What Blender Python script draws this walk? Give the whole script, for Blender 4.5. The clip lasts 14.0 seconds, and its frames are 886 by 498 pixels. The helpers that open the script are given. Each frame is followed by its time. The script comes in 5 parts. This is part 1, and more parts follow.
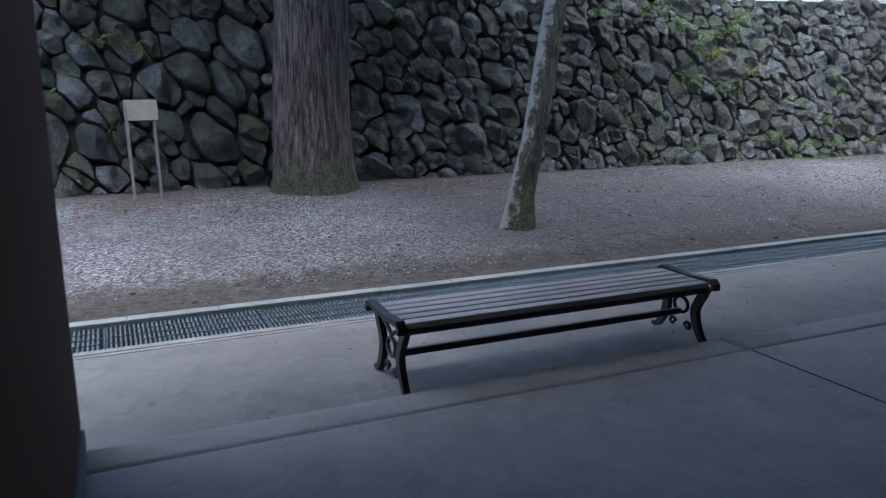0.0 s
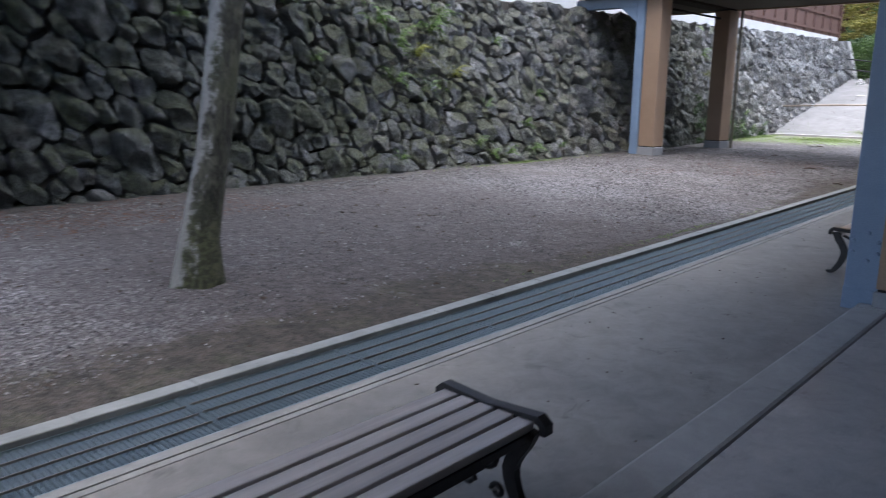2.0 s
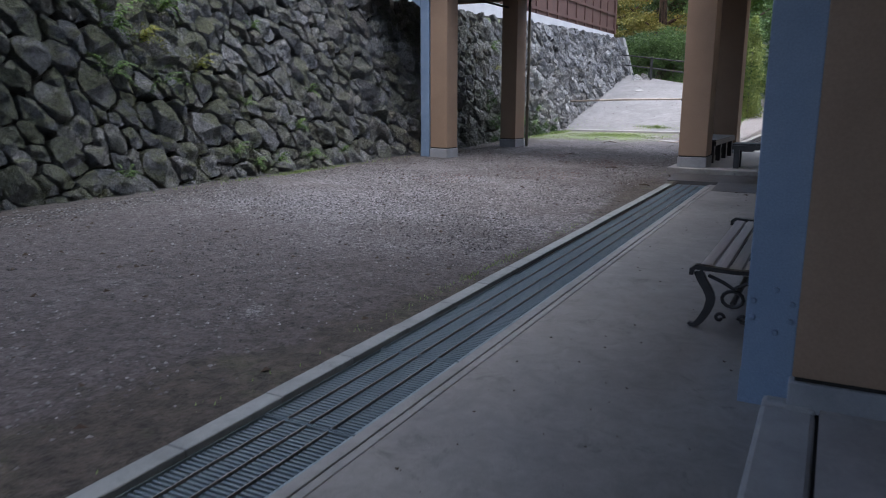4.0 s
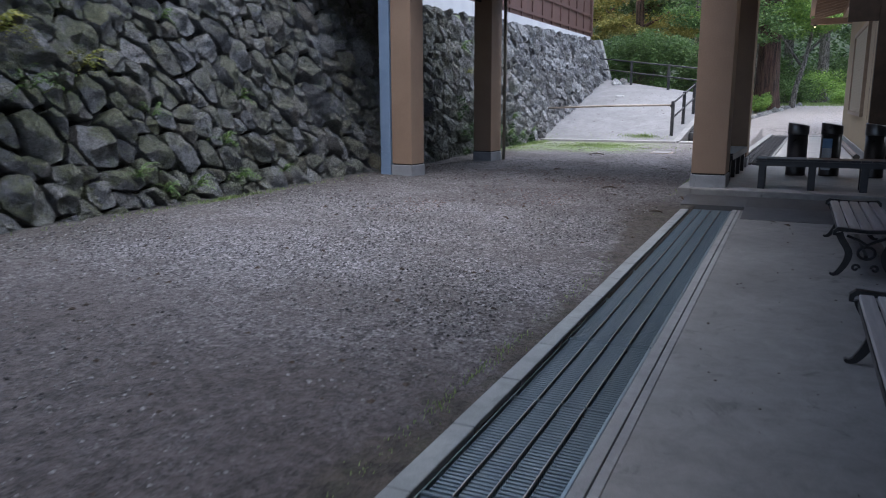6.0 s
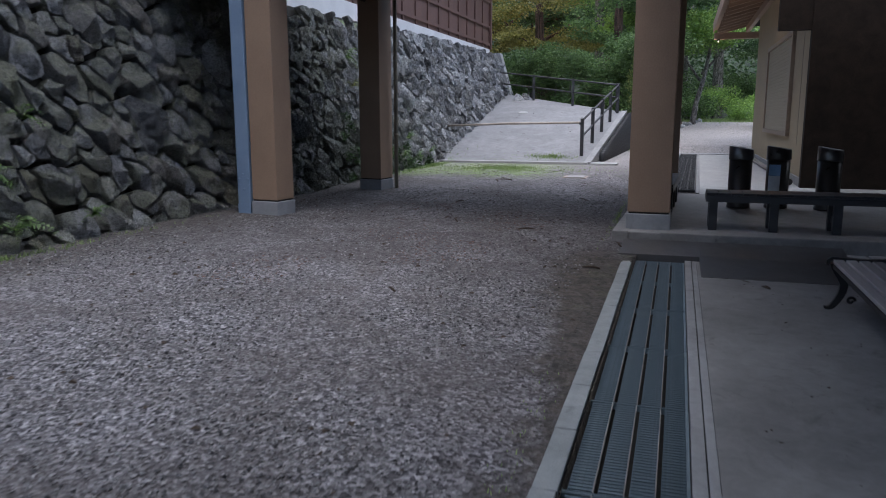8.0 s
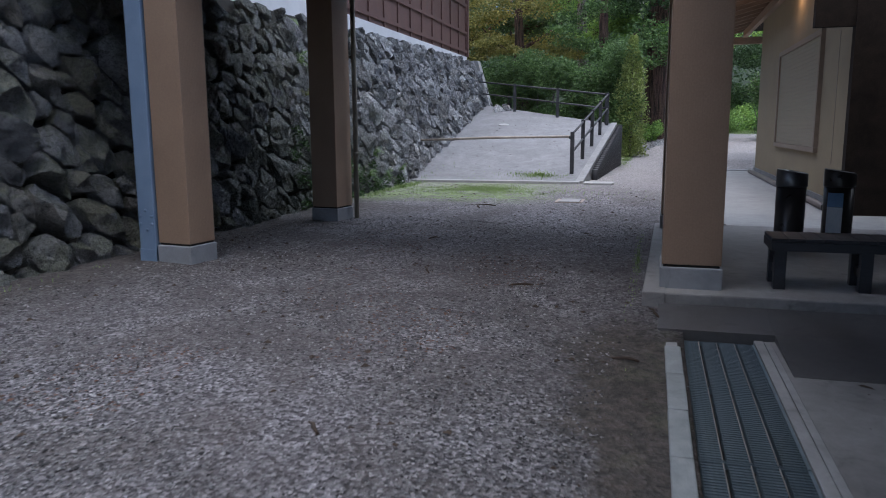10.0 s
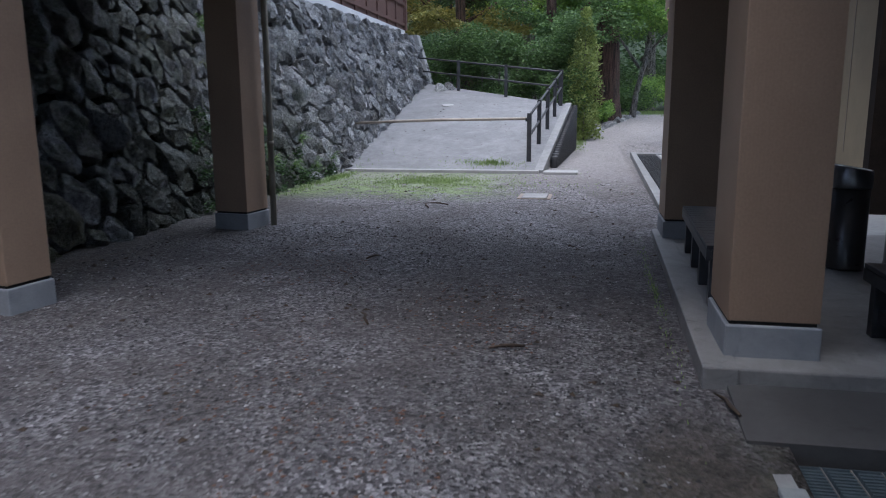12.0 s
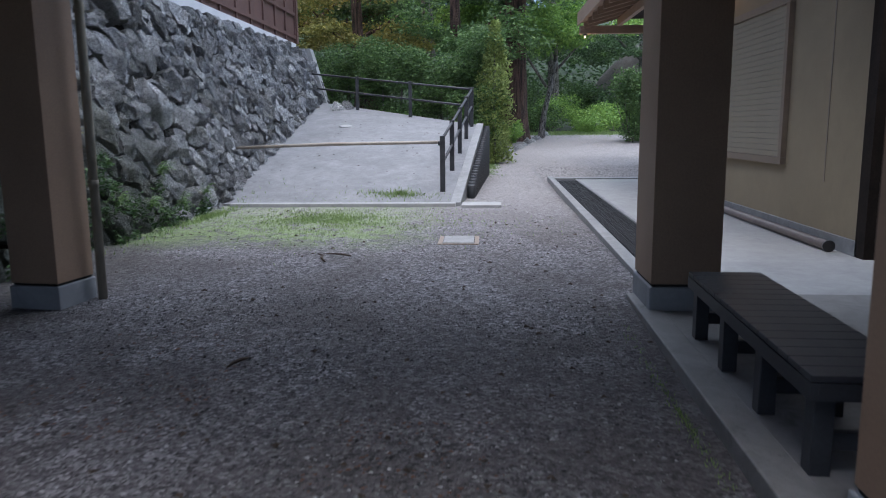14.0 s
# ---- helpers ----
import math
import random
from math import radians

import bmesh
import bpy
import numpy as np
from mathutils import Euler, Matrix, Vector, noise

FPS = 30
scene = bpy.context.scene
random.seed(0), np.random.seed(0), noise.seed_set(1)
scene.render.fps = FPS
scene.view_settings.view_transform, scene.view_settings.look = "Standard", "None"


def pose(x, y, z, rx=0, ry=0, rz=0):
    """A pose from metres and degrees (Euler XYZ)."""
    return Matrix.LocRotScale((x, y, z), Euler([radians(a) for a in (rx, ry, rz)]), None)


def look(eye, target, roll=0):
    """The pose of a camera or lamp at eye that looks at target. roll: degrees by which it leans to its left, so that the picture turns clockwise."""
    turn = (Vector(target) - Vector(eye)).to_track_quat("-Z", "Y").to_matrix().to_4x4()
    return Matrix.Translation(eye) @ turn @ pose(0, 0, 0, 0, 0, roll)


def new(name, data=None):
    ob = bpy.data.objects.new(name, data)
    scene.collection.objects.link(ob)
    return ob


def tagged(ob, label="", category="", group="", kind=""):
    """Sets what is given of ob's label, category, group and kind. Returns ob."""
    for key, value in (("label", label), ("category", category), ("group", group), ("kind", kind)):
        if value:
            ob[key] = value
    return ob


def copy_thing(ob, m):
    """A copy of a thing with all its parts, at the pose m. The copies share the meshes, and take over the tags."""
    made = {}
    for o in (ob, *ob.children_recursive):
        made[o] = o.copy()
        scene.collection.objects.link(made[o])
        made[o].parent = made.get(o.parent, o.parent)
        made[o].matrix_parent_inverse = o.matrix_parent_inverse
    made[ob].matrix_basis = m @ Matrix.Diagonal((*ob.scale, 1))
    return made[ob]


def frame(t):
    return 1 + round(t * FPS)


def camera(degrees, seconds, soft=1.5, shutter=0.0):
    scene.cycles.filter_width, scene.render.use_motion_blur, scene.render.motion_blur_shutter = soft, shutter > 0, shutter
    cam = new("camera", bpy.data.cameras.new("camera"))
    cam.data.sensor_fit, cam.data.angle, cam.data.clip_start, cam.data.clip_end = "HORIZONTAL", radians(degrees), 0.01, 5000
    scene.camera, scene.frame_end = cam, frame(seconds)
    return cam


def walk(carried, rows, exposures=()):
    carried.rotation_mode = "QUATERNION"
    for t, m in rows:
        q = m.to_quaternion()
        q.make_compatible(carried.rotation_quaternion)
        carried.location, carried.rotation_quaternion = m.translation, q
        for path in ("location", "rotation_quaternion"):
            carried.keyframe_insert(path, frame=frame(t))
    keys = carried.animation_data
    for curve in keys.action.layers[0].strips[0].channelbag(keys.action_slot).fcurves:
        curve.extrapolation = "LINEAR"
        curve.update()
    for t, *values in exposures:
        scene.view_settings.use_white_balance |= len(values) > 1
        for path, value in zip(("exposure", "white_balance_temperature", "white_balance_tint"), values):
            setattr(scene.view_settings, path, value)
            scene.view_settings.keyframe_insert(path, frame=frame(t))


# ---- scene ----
cam = camera(61.5, 14.0, soft=1.0, shutter=0.4)
METRES, EYE, TILT, LEAN, TURN = 16.9, 1.5, 0.0, 0.0, -23.9
ROWS = [
    (0.0, 0.0, 0.0, 0.0, -0.05, -11.84, 0.26),
    (0.5, -0.0025, 0.0332, 0.0015, -2.87, -11.25, -0.07),
    (1.0, -0.0017, 0.0669, 0.0006, -8.54, -11.08, -0.38),
    (1.5, 0.0058, 0.1, 0.0002, -15.97, -11.27, -0.54),
    (2.0, 0.0207, 0.1332, -0.001, -23.21, -11.82, -0.67),
    (2.5, 0.0411, 0.1634, -0.0022, -29.1, -11.92, -0.78),
    (3.0, 0.0656, 0.1903, -0.0022, -34.13, -11.93, -0.62),
    (3.5, 0.0899, 0.2184, -0.0035, -37.16, -11.89, -0.38),
    (6.0, 0.2064, 0.3556, -0.0055, -40.92, -11.23, 0.16),
    (6.5, 0.2348, 0.3817, -0.0042, -43.21, -10.95, 0.02),
    (7.0, 0.265, 0.4092, -0.0046, -45.23, -11.01, 0.05),
    (7.5, 0.2931, 0.4327, -0.003, -47.33, -10.81, -0.03),
    (8.0, 0.3221, 0.457, -0.002, -48.5, -10.15, 0.12),
    (10.5, 0.4594, 0.5679, 0.0011, -50.8, -9.26, 0.35),
    (11.0, 0.4849, 0.5898, 0.0008, -51.75, -9.48, 0.35),
    (11.5, 0.5102, 0.6142, 0.0013, -53.2, -10.31, 0.41),
    (12.0, 0.5371, 0.6362, 0.0014, -55.11, -10.8, 0.35),
    (12.5, 0.5628, 0.659, 0.0015, -57.18, -10.81, 0.34),
    (13.0, 0.5886, 0.679, 0.0017, -58.89, -10.75, 0.39),
    (13.5, 0.6186, 0.6976, 0.0021, -61.25, -10.2, 0.41),
    (14.0, 0.65, 0.715, 0.0035, -62.83, -9.38, 0.48),
]
EXPOSURES = [(0.0, 2.27, 5700, 8), (1.0, 2.15, 5900, 9), (2.0, 2.3, 6200, 12), (2.7, 2.2, 6250, 13), (3.5, 1.76, 6200, 13), (6.0, 1.65, 5900, 12), (7.0, 1.52, 5900, 12), (8.0, 1.22, 5900, 12), (11.0, 1.15, 5700, 11), (14.0, 1.34, 5700, 10)]   # stops and white balance
walk(cam, [(t, pose(0, 0, EYE, TILT, LEAN, TURN) @ pose(METRES * x, METRES * y, METRES * z, 90 + pitch, roll, yaw)) for t, x, y, z, yaw, pitch, roll in ROWS], EXPOSURES)

# ---- world and light ----
world = bpy.data.worlds.new("dusk_sky")
scene.world = world
world.use_nodes = True
wn = world.node_tree
sky = wn.nodes.new("ShaderNodeTexSky")
sky.sky_type = "NISHITA"
sky.sun_disc = False
sky.sun_elevation = radians(70)
sky.sun_rotation = radians(275)
sky.dust_density = 3.0
wn.links.new(sky.outputs[0], wn.nodes["Background"].inputs[0])
wn.nodes["Background"].inputs[1].default_value = 0.1

sun_data = bpy.data.lights.new("sun", "SUN")
sun_data.energy, sun_data.angle, sun_data.color = 1.6, radians(90), (1.0, 0.985, 0.97)
sun_ob = new("sun", sun_data)
sun_ob.matrix_world = look((15, 2, 30), (10, 8, 0))


# ---- materials ----
def mat(name, rough=0.8, metal=0.0):
    m = bpy.data.materials.new(name)
    m.use_nodes = True
    b = m.node_tree.nodes["Principled BSDF"]
    b.inputs["Roughness"].default_value = rough
    b.inputs["Metallic"].default_value = metal
    return m


def node(m, kind, **inputs):
    n = m.node_tree.nodes.new("ShaderNode" + kind)
    for k, v in inputs.items():
        n.inputs[k.replace("_", " ")].default_value = v
    return n


def link(m, a, b):
    m.node_tree.links.new(a, b)


def coords(m, scale=(1, 1, 1)):
    tc = node(m, "TexCoord")
    mp = node(m, "Mapping")
    mp.inputs["Scale"].default_value = scale
    link(m, tc.outputs["Object"], mp.inputs["Vector"])
    return mp.outputs["Vector"]


def world_coords(m):
    return node(m, "NewGeometry").outputs["Position"]


def noise_tex(m, vec, scale, detail=4.0, rough=0.6, dist=0.0):
    n = node(m, "TexNoise", Scale=scale, Detail=detail, Roughness=rough, Distortion=dist)
    link(m, vec, n.inputs["Vector"])
    return n.outputs["Fac"]


def voronoi(m, vec, scale, feature="F1"):
    n = node(m, "TexVoronoi", Scale=scale)
    n.feature = feature
    link(m, vec, n.inputs["Vector"])
    return n


def ramp(m, fac, stops):
    r = node(m, "ValToRGB")
    e = r.color_ramp.elements
    while len(e) < len(stops):
        e.new(0.5)
    for el, (p, c) in zip(e, stops):
        el.position, el.color = p, (*c, 1)
    link(m, fac, r.inputs[0])
    return r.outputs[0]


def mix(m, fac, a, b, mode="MIX"):
    n = node(m, "MixRGB")
    n.blend_type = mode
    for i, v in ((0, fac), (1, a), (2, b)):
        if isinstance(v, (int, float)):
            n.inputs[i].default_value = v
        elif isinstance(v, tuple):
            n.inputs[i].default_value = (*v, 1)
        else:
            link(m, v, n.inputs[i])
    return n.outputs[0]


def maths(m, op, a, b=0.0, clamp=False):
    n = node(m, "Math")
    n.operation, n.use_clamp = op, clamp
    for i, v in ((0, a), (1, b)):
        if isinstance(v, (int, float)):
            n.inputs[i].default_value = v
        else:
            link(m, v, n.inputs[i])
    return n.outputs[0]


def span(m, v, lo, hi):
    """0 at lo, 1 at hi."""
    n = node(m, "MapRange")
    n.inputs[1].default_value, n.inputs[2].default_value = lo, hi
    n.interpolation_type = "SMOOTHSTEP"
    link(m, v, n.inputs[0])
    return n.outputs[0]


def bump(m, height, strength=0.4, distance=0.01, after=None):
    n = node(m, "Bump", Strength=strength, Distance=distance)
    link(m, height, n.inputs["Height"])
    if after:
        link(m, after, n.inputs["Normal"])
    return n.outputs[0]


def finish(m, colour=None, normal=None, rough=None):
    b = m.node_tree.nodes["Principled BSDF"]
    for v, k in ((colour, "Base Color"), (normal, "Normal"), (rough, "Roughness")):
        if v is not None:
            if isinstance(v, tuple):
                b.inputs[k].default_value = (*v, 1)
            else:
                link(m, v, b.inputs[k])
    return m


def worn(name, c1, c2, scale=6.0, rough=0.7, metal=0.0, grain=80.0, depth=0.002, stretch=(1, 1, 1), per_object=0.0, sheen=0.5):
    """Two tones at a large scale, grain and relief at a small one."""
    m = mat(name, rough, metal)
    m.node_tree.nodes["Principled BSDF"].inputs["Specular IOR Level"].default_value = sheen
    v = coords(m, stretch)
    big = noise_tex(m, v, scale, 5, 0.65, 0.4)
    fine = noise_tex(m, v, grain, 3, 0.6)
    col = ramp(m, big, [(0.3, c1), (0.7, c2)])
    col = mix(m, 0.35, col, ramp(m, fine, [(0.3, (0.35, 0.35, 0.35)), (0.7, (0.75, 0.75, 0.75))]), "OVERLAY")
    if per_object:
        info = node(m, "ObjectInfo")
        k = ramp(m, info.outputs["Random"], [(0.0, (1 - per_object,) * 3), (1.0, (1 + per_object,) * 3)])
        col = mix(m, 1.0, col, k, "MULTIPLY")
    r = ramp(m, big, [(0.2, (max(rough - 0.1, 0.05),) * 3), (0.8, (min(rough + 0.1, 1),) * 3)])
    return finish(m, col, bump(m, fine, 0.5, depth), r)


def stone_material():
    m = mat("wall_stone", 0.85)
    v = world_coords(m)
    info = node(m, "ObjectInfo")
    geo = node(m, "NewGeometry")
    rnd = maths(m, "FRACT", maths(m, "ADD", info.outputs["Random"], geo.outputs["Random Per Island"]))
    rnd2 = maths(m, "FRACT", maths(m, "MULTIPLY", rnd, 7.31))
    base = ramp(m, rnd, [(0.0, (0.09, 0.096, 0.104)), (0.22, (0.29, 0.297, 0.31)), (0.4, (0.155, 0.158, 0.135)), (0.6, (0.36, 0.366, 0.372)), (0.8, (0.175, 0.162, 0.14)), (1.0, (0.24, 0.25, 0.26))])
    # paler tones for the far stretch, painting in the stronger light there
    pale = ramp(m, rnd, [(0.0, (0.08, 0.08, 0.085)), (0.25, (0.42, 0.425, 0.44)), (0.45, (0.15, 0.147, 0.14)), (0.7, (0.30, 0.305, 0.32)), (1.0, (0.60, 0.605, 0.615))])
    pos = node(m, "SeparateXYZ")
    link(m, v, pos.inputs[0])
    up = node(m, "SeparateXYZ")
    link(m, geo.outputs["Normal"], up.inputs[0])
    base = mix(m, span(m, pos.outputs[0], 20.0, 27.0), base, pale)
    blotch = noise_tex(m, v, 6, 9, 0.78, 0.4)
    far = span(m, pos.outputs[0], 17.0, 24.5)
    col = mix(m, maths(m, "SUBTRACT", 1.0, maths(m, "MULTIPLY", far, 0.15)), base, ramp(m, blotch, [(0.3, (0.45, 0.46, 0.47)), (0.46, (0.84, 0.84, 0.84)), (0.58, (1.12, 1.12, 1.1)), (0.72, (1.5, 1.5, 1.46))]), "MULTIPLY")
    lich = noise_tex(m, v, 11, 6, 0.75, 0.3)
    col = mix(m, maths(m, "MULTIPLY", span(m, lich, 0.58, 0.66), 0.45), col, (0.33, 0.345, 0.34))
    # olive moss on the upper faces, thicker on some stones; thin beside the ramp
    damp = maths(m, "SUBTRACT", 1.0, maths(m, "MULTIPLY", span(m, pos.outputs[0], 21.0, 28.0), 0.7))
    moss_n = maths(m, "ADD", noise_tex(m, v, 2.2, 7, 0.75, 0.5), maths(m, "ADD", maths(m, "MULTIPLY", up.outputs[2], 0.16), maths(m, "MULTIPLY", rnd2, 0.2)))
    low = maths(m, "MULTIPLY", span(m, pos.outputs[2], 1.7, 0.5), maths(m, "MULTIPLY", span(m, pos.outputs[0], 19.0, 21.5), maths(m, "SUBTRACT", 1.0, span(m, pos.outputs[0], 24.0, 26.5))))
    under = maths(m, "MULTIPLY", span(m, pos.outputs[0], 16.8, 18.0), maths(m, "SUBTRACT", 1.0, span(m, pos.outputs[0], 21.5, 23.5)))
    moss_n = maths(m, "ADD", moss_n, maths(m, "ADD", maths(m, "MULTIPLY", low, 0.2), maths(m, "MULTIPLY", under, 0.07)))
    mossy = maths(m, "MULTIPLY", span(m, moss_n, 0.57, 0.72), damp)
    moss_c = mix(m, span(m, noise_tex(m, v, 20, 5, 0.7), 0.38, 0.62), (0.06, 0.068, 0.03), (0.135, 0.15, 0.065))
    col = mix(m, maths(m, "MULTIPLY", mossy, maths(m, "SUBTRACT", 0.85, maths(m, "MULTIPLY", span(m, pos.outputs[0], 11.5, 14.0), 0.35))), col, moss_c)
    # shade of the west stretch painted black-green; dark growth on the low foot
    shade_algae = maths(m, "MULTIPLY", span(m, pos.outputs[0], 11.0, 8.0), span(m, noise_tex(m, v, 1.3, 7, 0.75), 0.36, 0.56))
    shade_algae = maths(m, "MAXIMUM", shade_algae, maths(m, "MULTIPLY", low, span(m, noise_tex(m, v, 1.6, 7, 0.75), 0.3, 0.5)))
    col = mix(m, maths(m, "MULTIPLY", shade_algae, 0.72), col, (0.04, 0.05, 0.034))
    pits = noise_tex(m, v, 30, 7, 0.78)
    col = mix(m, maths(m, "SUBTRACT", 1.0, maths(m, "MULTIPLY", far, 0.15)), col, ramp(m, pits, [(0.36, (0.3, 0.3, 0.3)), (0.47, (0.9, 0.9, 0.9)), (0.66, (1.35, 1.35, 1.35))]), "MULTIPLY")
    rugged = noise_tex(m, v, 7, 8, 0.72, 0.7)
    crack = voronoi(m, v, 4.5, "DISTANCE_TO_EDGE").outputs["Distance"]
    n1 = bump(m, rugged, 1.0, 0.2)
    n2 = bump(m, span(m, crack, 0.0, 0.04), 0.5, 0.03, n1)
    rough = ramp(m, rugged, [(0.3, (0.36, 0.36, 0.36)), (0.7, (0.78, 0.78, 0.78))])
    return finish(m, col, bump(m, pits, 1.0, 0.05, n2), rough)


def gravel_material():
    m = mat("gravel", 0.9)
    v = world_coords(m)
    sep = node(m, "SeparateXYZ")
    link(m, v, sep.inputs[0])
    x, y = sep.outputs[0], sep.outputs[1]
    cell = voronoi(m, v, 52)
    cell2 = voronoi(m, v, 190)
    bw = node(m, "RGBToBW")
    link(m, cell.outputs["Color"], bw.inputs[0])
    pebble = ramp(m, bw.outputs[0], [(0.2, (0.03, 0.028, 0.032)), (0.36, (0.095, 0.091, 0.097)), (0.64, (0.19, 0.183, 0.191)), (0.9, (0.35, 0.342, 0.35))])
    big = noise_tex(m, v, 0.8, 8, 0.72, 0.6)
    col = mix(m, span(m, big, 0.36, 0.62), pebble, mix(m, 0.6, pebble, (0.07, 0.06, 0.056)))
    # brown earth, painted darker to carry the dim light near the trees
    dim_dirt = maths(m, "MULTIPLY", maths(m, "MULTIPLY", span(m, x, 2.4, 4.2), maths(m, "SUBTRACT", 1.0, span(m, x, 8.0, 11.0))), span(m, noise_tex(m, v, 0.9, 6, 0.7), 0.24, 0.46))
    col = mix(m, maths(m, "MULTIPLY", dim_dirt, 0.85), col, mix(m, span(m, noise_tex(m, v, 9, 6, 0.75), 0.36, 0.64), (0.036, 0.03, 0.029), (0.078, 0.066, 0.063)))
    # darker blotches in the gravel between x 13 and 22
    dark_stretch = maths(m, "MULTIPLY", maths(m, "MULTIPLY", span(m, x, 13.0, 15.5), maths(m, "SUBTRACT", 1.0, span(m, x, 19.5, 22.0))), span(m, noise_tex(m, v, 1.1, 7, 0.72, 0.6), 0.34, 0.58))
    col = mix(m, maths(m, "MULTIPLY", dark_stretch, 0.6), col, mix(m, span(m, noise_tex(m, v, 14, 6, 0.75), 0.36, 0.64), (0.034, 0.03, 0.03), (0.088, 0.08, 0.08)))
    smudge = span(m, noise_tex(m, v, 2.6, 7, 0.75, 1.0), 0.54, 0.68)
    col = mix(m, maths(m, "MULTIPLY", smudge, 0.5), col, (0.055, 0.047, 0.043))
    # bare earth along the kerb and the foot of the wall
    wob = maths(m, "MULTIPLY", maths(m, "SUBTRACT", noise_tex(m, v, 1.6, 5, 0.7), 0.5), 1.3)
    kerb_d = maths(m, "SUBTRACT", maths(m, "ADD", y, wob), maths(m, "ADD", 5.45, maths(m, "MULTIPLY", span(m, x, 8.5, 5.0), 0.55)))
    kerb_d = maths(m, "SUBTRACT", kerb_d, maths(m, "MULTIPLY", span(m, x, 11.5, 14.8), 0.4))
    kerb_f = maths(m, "SUBTRACT", 1.0, span(m, kerb_d, -0.12, 0.18))
    kerb_f = maths(m, "MULTIPLY", kerb_f, maths(m, "SUBTRACT", 1.0, span(m, x, 15.6, 16.4)))
    wall_f = span(m, maths(m, "ADD", y, wob), 9.6, 10.7)
    earth = mix(m, span(m, noise_tex(m, v, 7, 5), 0.35, 0.65), (0.032, 0.027, 0.021), (0.068, 0.057, 0.045))
    col = mix(m, maths(m, "MULTIPLY", kerb_f, 0.85), col, earth)
    col = mix(m, maths(m, "MULTIPLY", wall_f, 0.6), col, earth)
    # moss before the ramp
    mo = maths(m, "MULTIPLY", span(m, maths(m, "ADD", x, wob), 22.9, 24.3), maths(m, "SUBTRACT", 1.0, span(m, x, 28.0, 29.5)))
    mo = maths(m, "MULTIPLY", mo, span(m, maths(m, "ADD", y, wob), 7.0, 8.2))
    mo = maths(m, "MULTIPLY", mo, span(m, noise_tex(m, v, 3.5, 6, 0.7), 0.36, 0.56))
    kmoss = maths(m, "MULTIPLY", kerb_f, span(m, noise_tex(m, v, 2.3, 5, 0.7), 0.52, 0.66))
    moss_c = mix(m, noise_tex(m, v, 30, 4), (0.10, 0.155, 0.045), (0.22, 0.31, 0.10))
    col = mix(m, maths(m, "MULTIPLY", maths(m, "MAXIMUM", mo, maths(m, "MULTIPLY", kmoss, 0.08)), 0.85), col, moss_c)
    # compacted path, its colour raised for the open sky past the bridge
    lit_trod = maths(m, "MULTIPLY", span(m, x, 22.5, 30.0), 0.88)
    col = mix(m, lit_trod, col, mix(m, noise_tex(m, v, 2.0, 6, 0.7), (0.20, 0.185, 0.178), (0.32, 0.30, 0.29)))
    # far path is paler and finer, woods beyond are dark litter
    far = span(m, x, 49.5, 53.0)
    col = mix(m, far, col, mix(m, span(m, noise_tex(m, v, 0.8, 6, 0.7), 0.35, 0.65), (0.014, 0.022, 0.008), (0.035, 0.06, 0.02)))
    clods = noise_tex(m, v, 17, 5, 0.75, 0.4)
    col = mix(m, 0.75, col, ramp(m, clods, [(0.34, (0.12, 0.12, 0.12)), (0.46, (0.48, 0.48, 0.48)), (0.66, (0.78, 0.78, 0.78))]), "OVERLAY")
    fine = noise_tex(m, v, 160, 3)
    col = mix(m, 0.3, col, ramp(m, fine, [(0.3, (0.3, 0.3, 0.3)), (0.7, (0.75, 0.75, 0.75))]), "OVERLAY")
    n1 = bump(m, clods, 0.6, 0.035, bump(m, noise_tex(m, v, 4, 6, 0.7), 0.4, 0.05))
    loose = maths(m, "SUBTRACT", 1.0, maths(m, "MULTIPLY", span(m, x, 21.5, 28.0), 0.8))
    n2 = bump(m, maths(m, "MULTIPLY", cell.outputs["Distance"], loose), 0.9, 0.012, n1)
    return finish(m, col, bump(m, maths(m, "MULTIPLY", cell2.outputs["Distance"], loose), 0.5, 0.006, n2))


def concrete_material(name, c1, c2, rough=0.75, stain=0.5, scale=1.2):
    m = mat(name, rough)
    v = world_coords(m)
    big = noise_tex(m, v, scale, 7, 0.65, 0.6)
    col = ramp(m, big, [(0.3, c1), (0.7, c2)])
    spots = span(m, noise_tex(m, v, 4.2, 6, 0.75, 0.8), 0.56, 0.72)
    col = mix(m, maths(m, "MULTIPLY", spots, stain), col, tuple(c * 0.5 for c in c1))
    mottle = noise_tex(m, v, 5.5, 9, 0.8, 0.5)
    col = mix(m, 0.55 * min(stain * 1.6, 1.0), col, ramp(m, mottle, [(0.32, (0.3, 0.3, 0.3)), (0.5, (0.5, 0.5, 0.5)), (0.68, (0.7, 0.7, 0.7))]), "OVERLAY")
    sand = noise_tex(m, v, 240, 2)
    col = mix(m, 0.3, col, ramp(m, sand, [(0.3, (0.35, 0.35, 0.35)), (0.7, (0.7, 0.7, 0.7))]), "OVERLAY")
    n1 = bump(m, noise_tex(m, v, 12, 5), 0.15, 0.01)
    r = ramp(m, big, [(0.3, (rough - 0.12,) * 3), (0.7, (rough + 0.12,) * 3)])
    return finish(m, col, bump(m, sand, 0.35, 0.0015, n1), r)


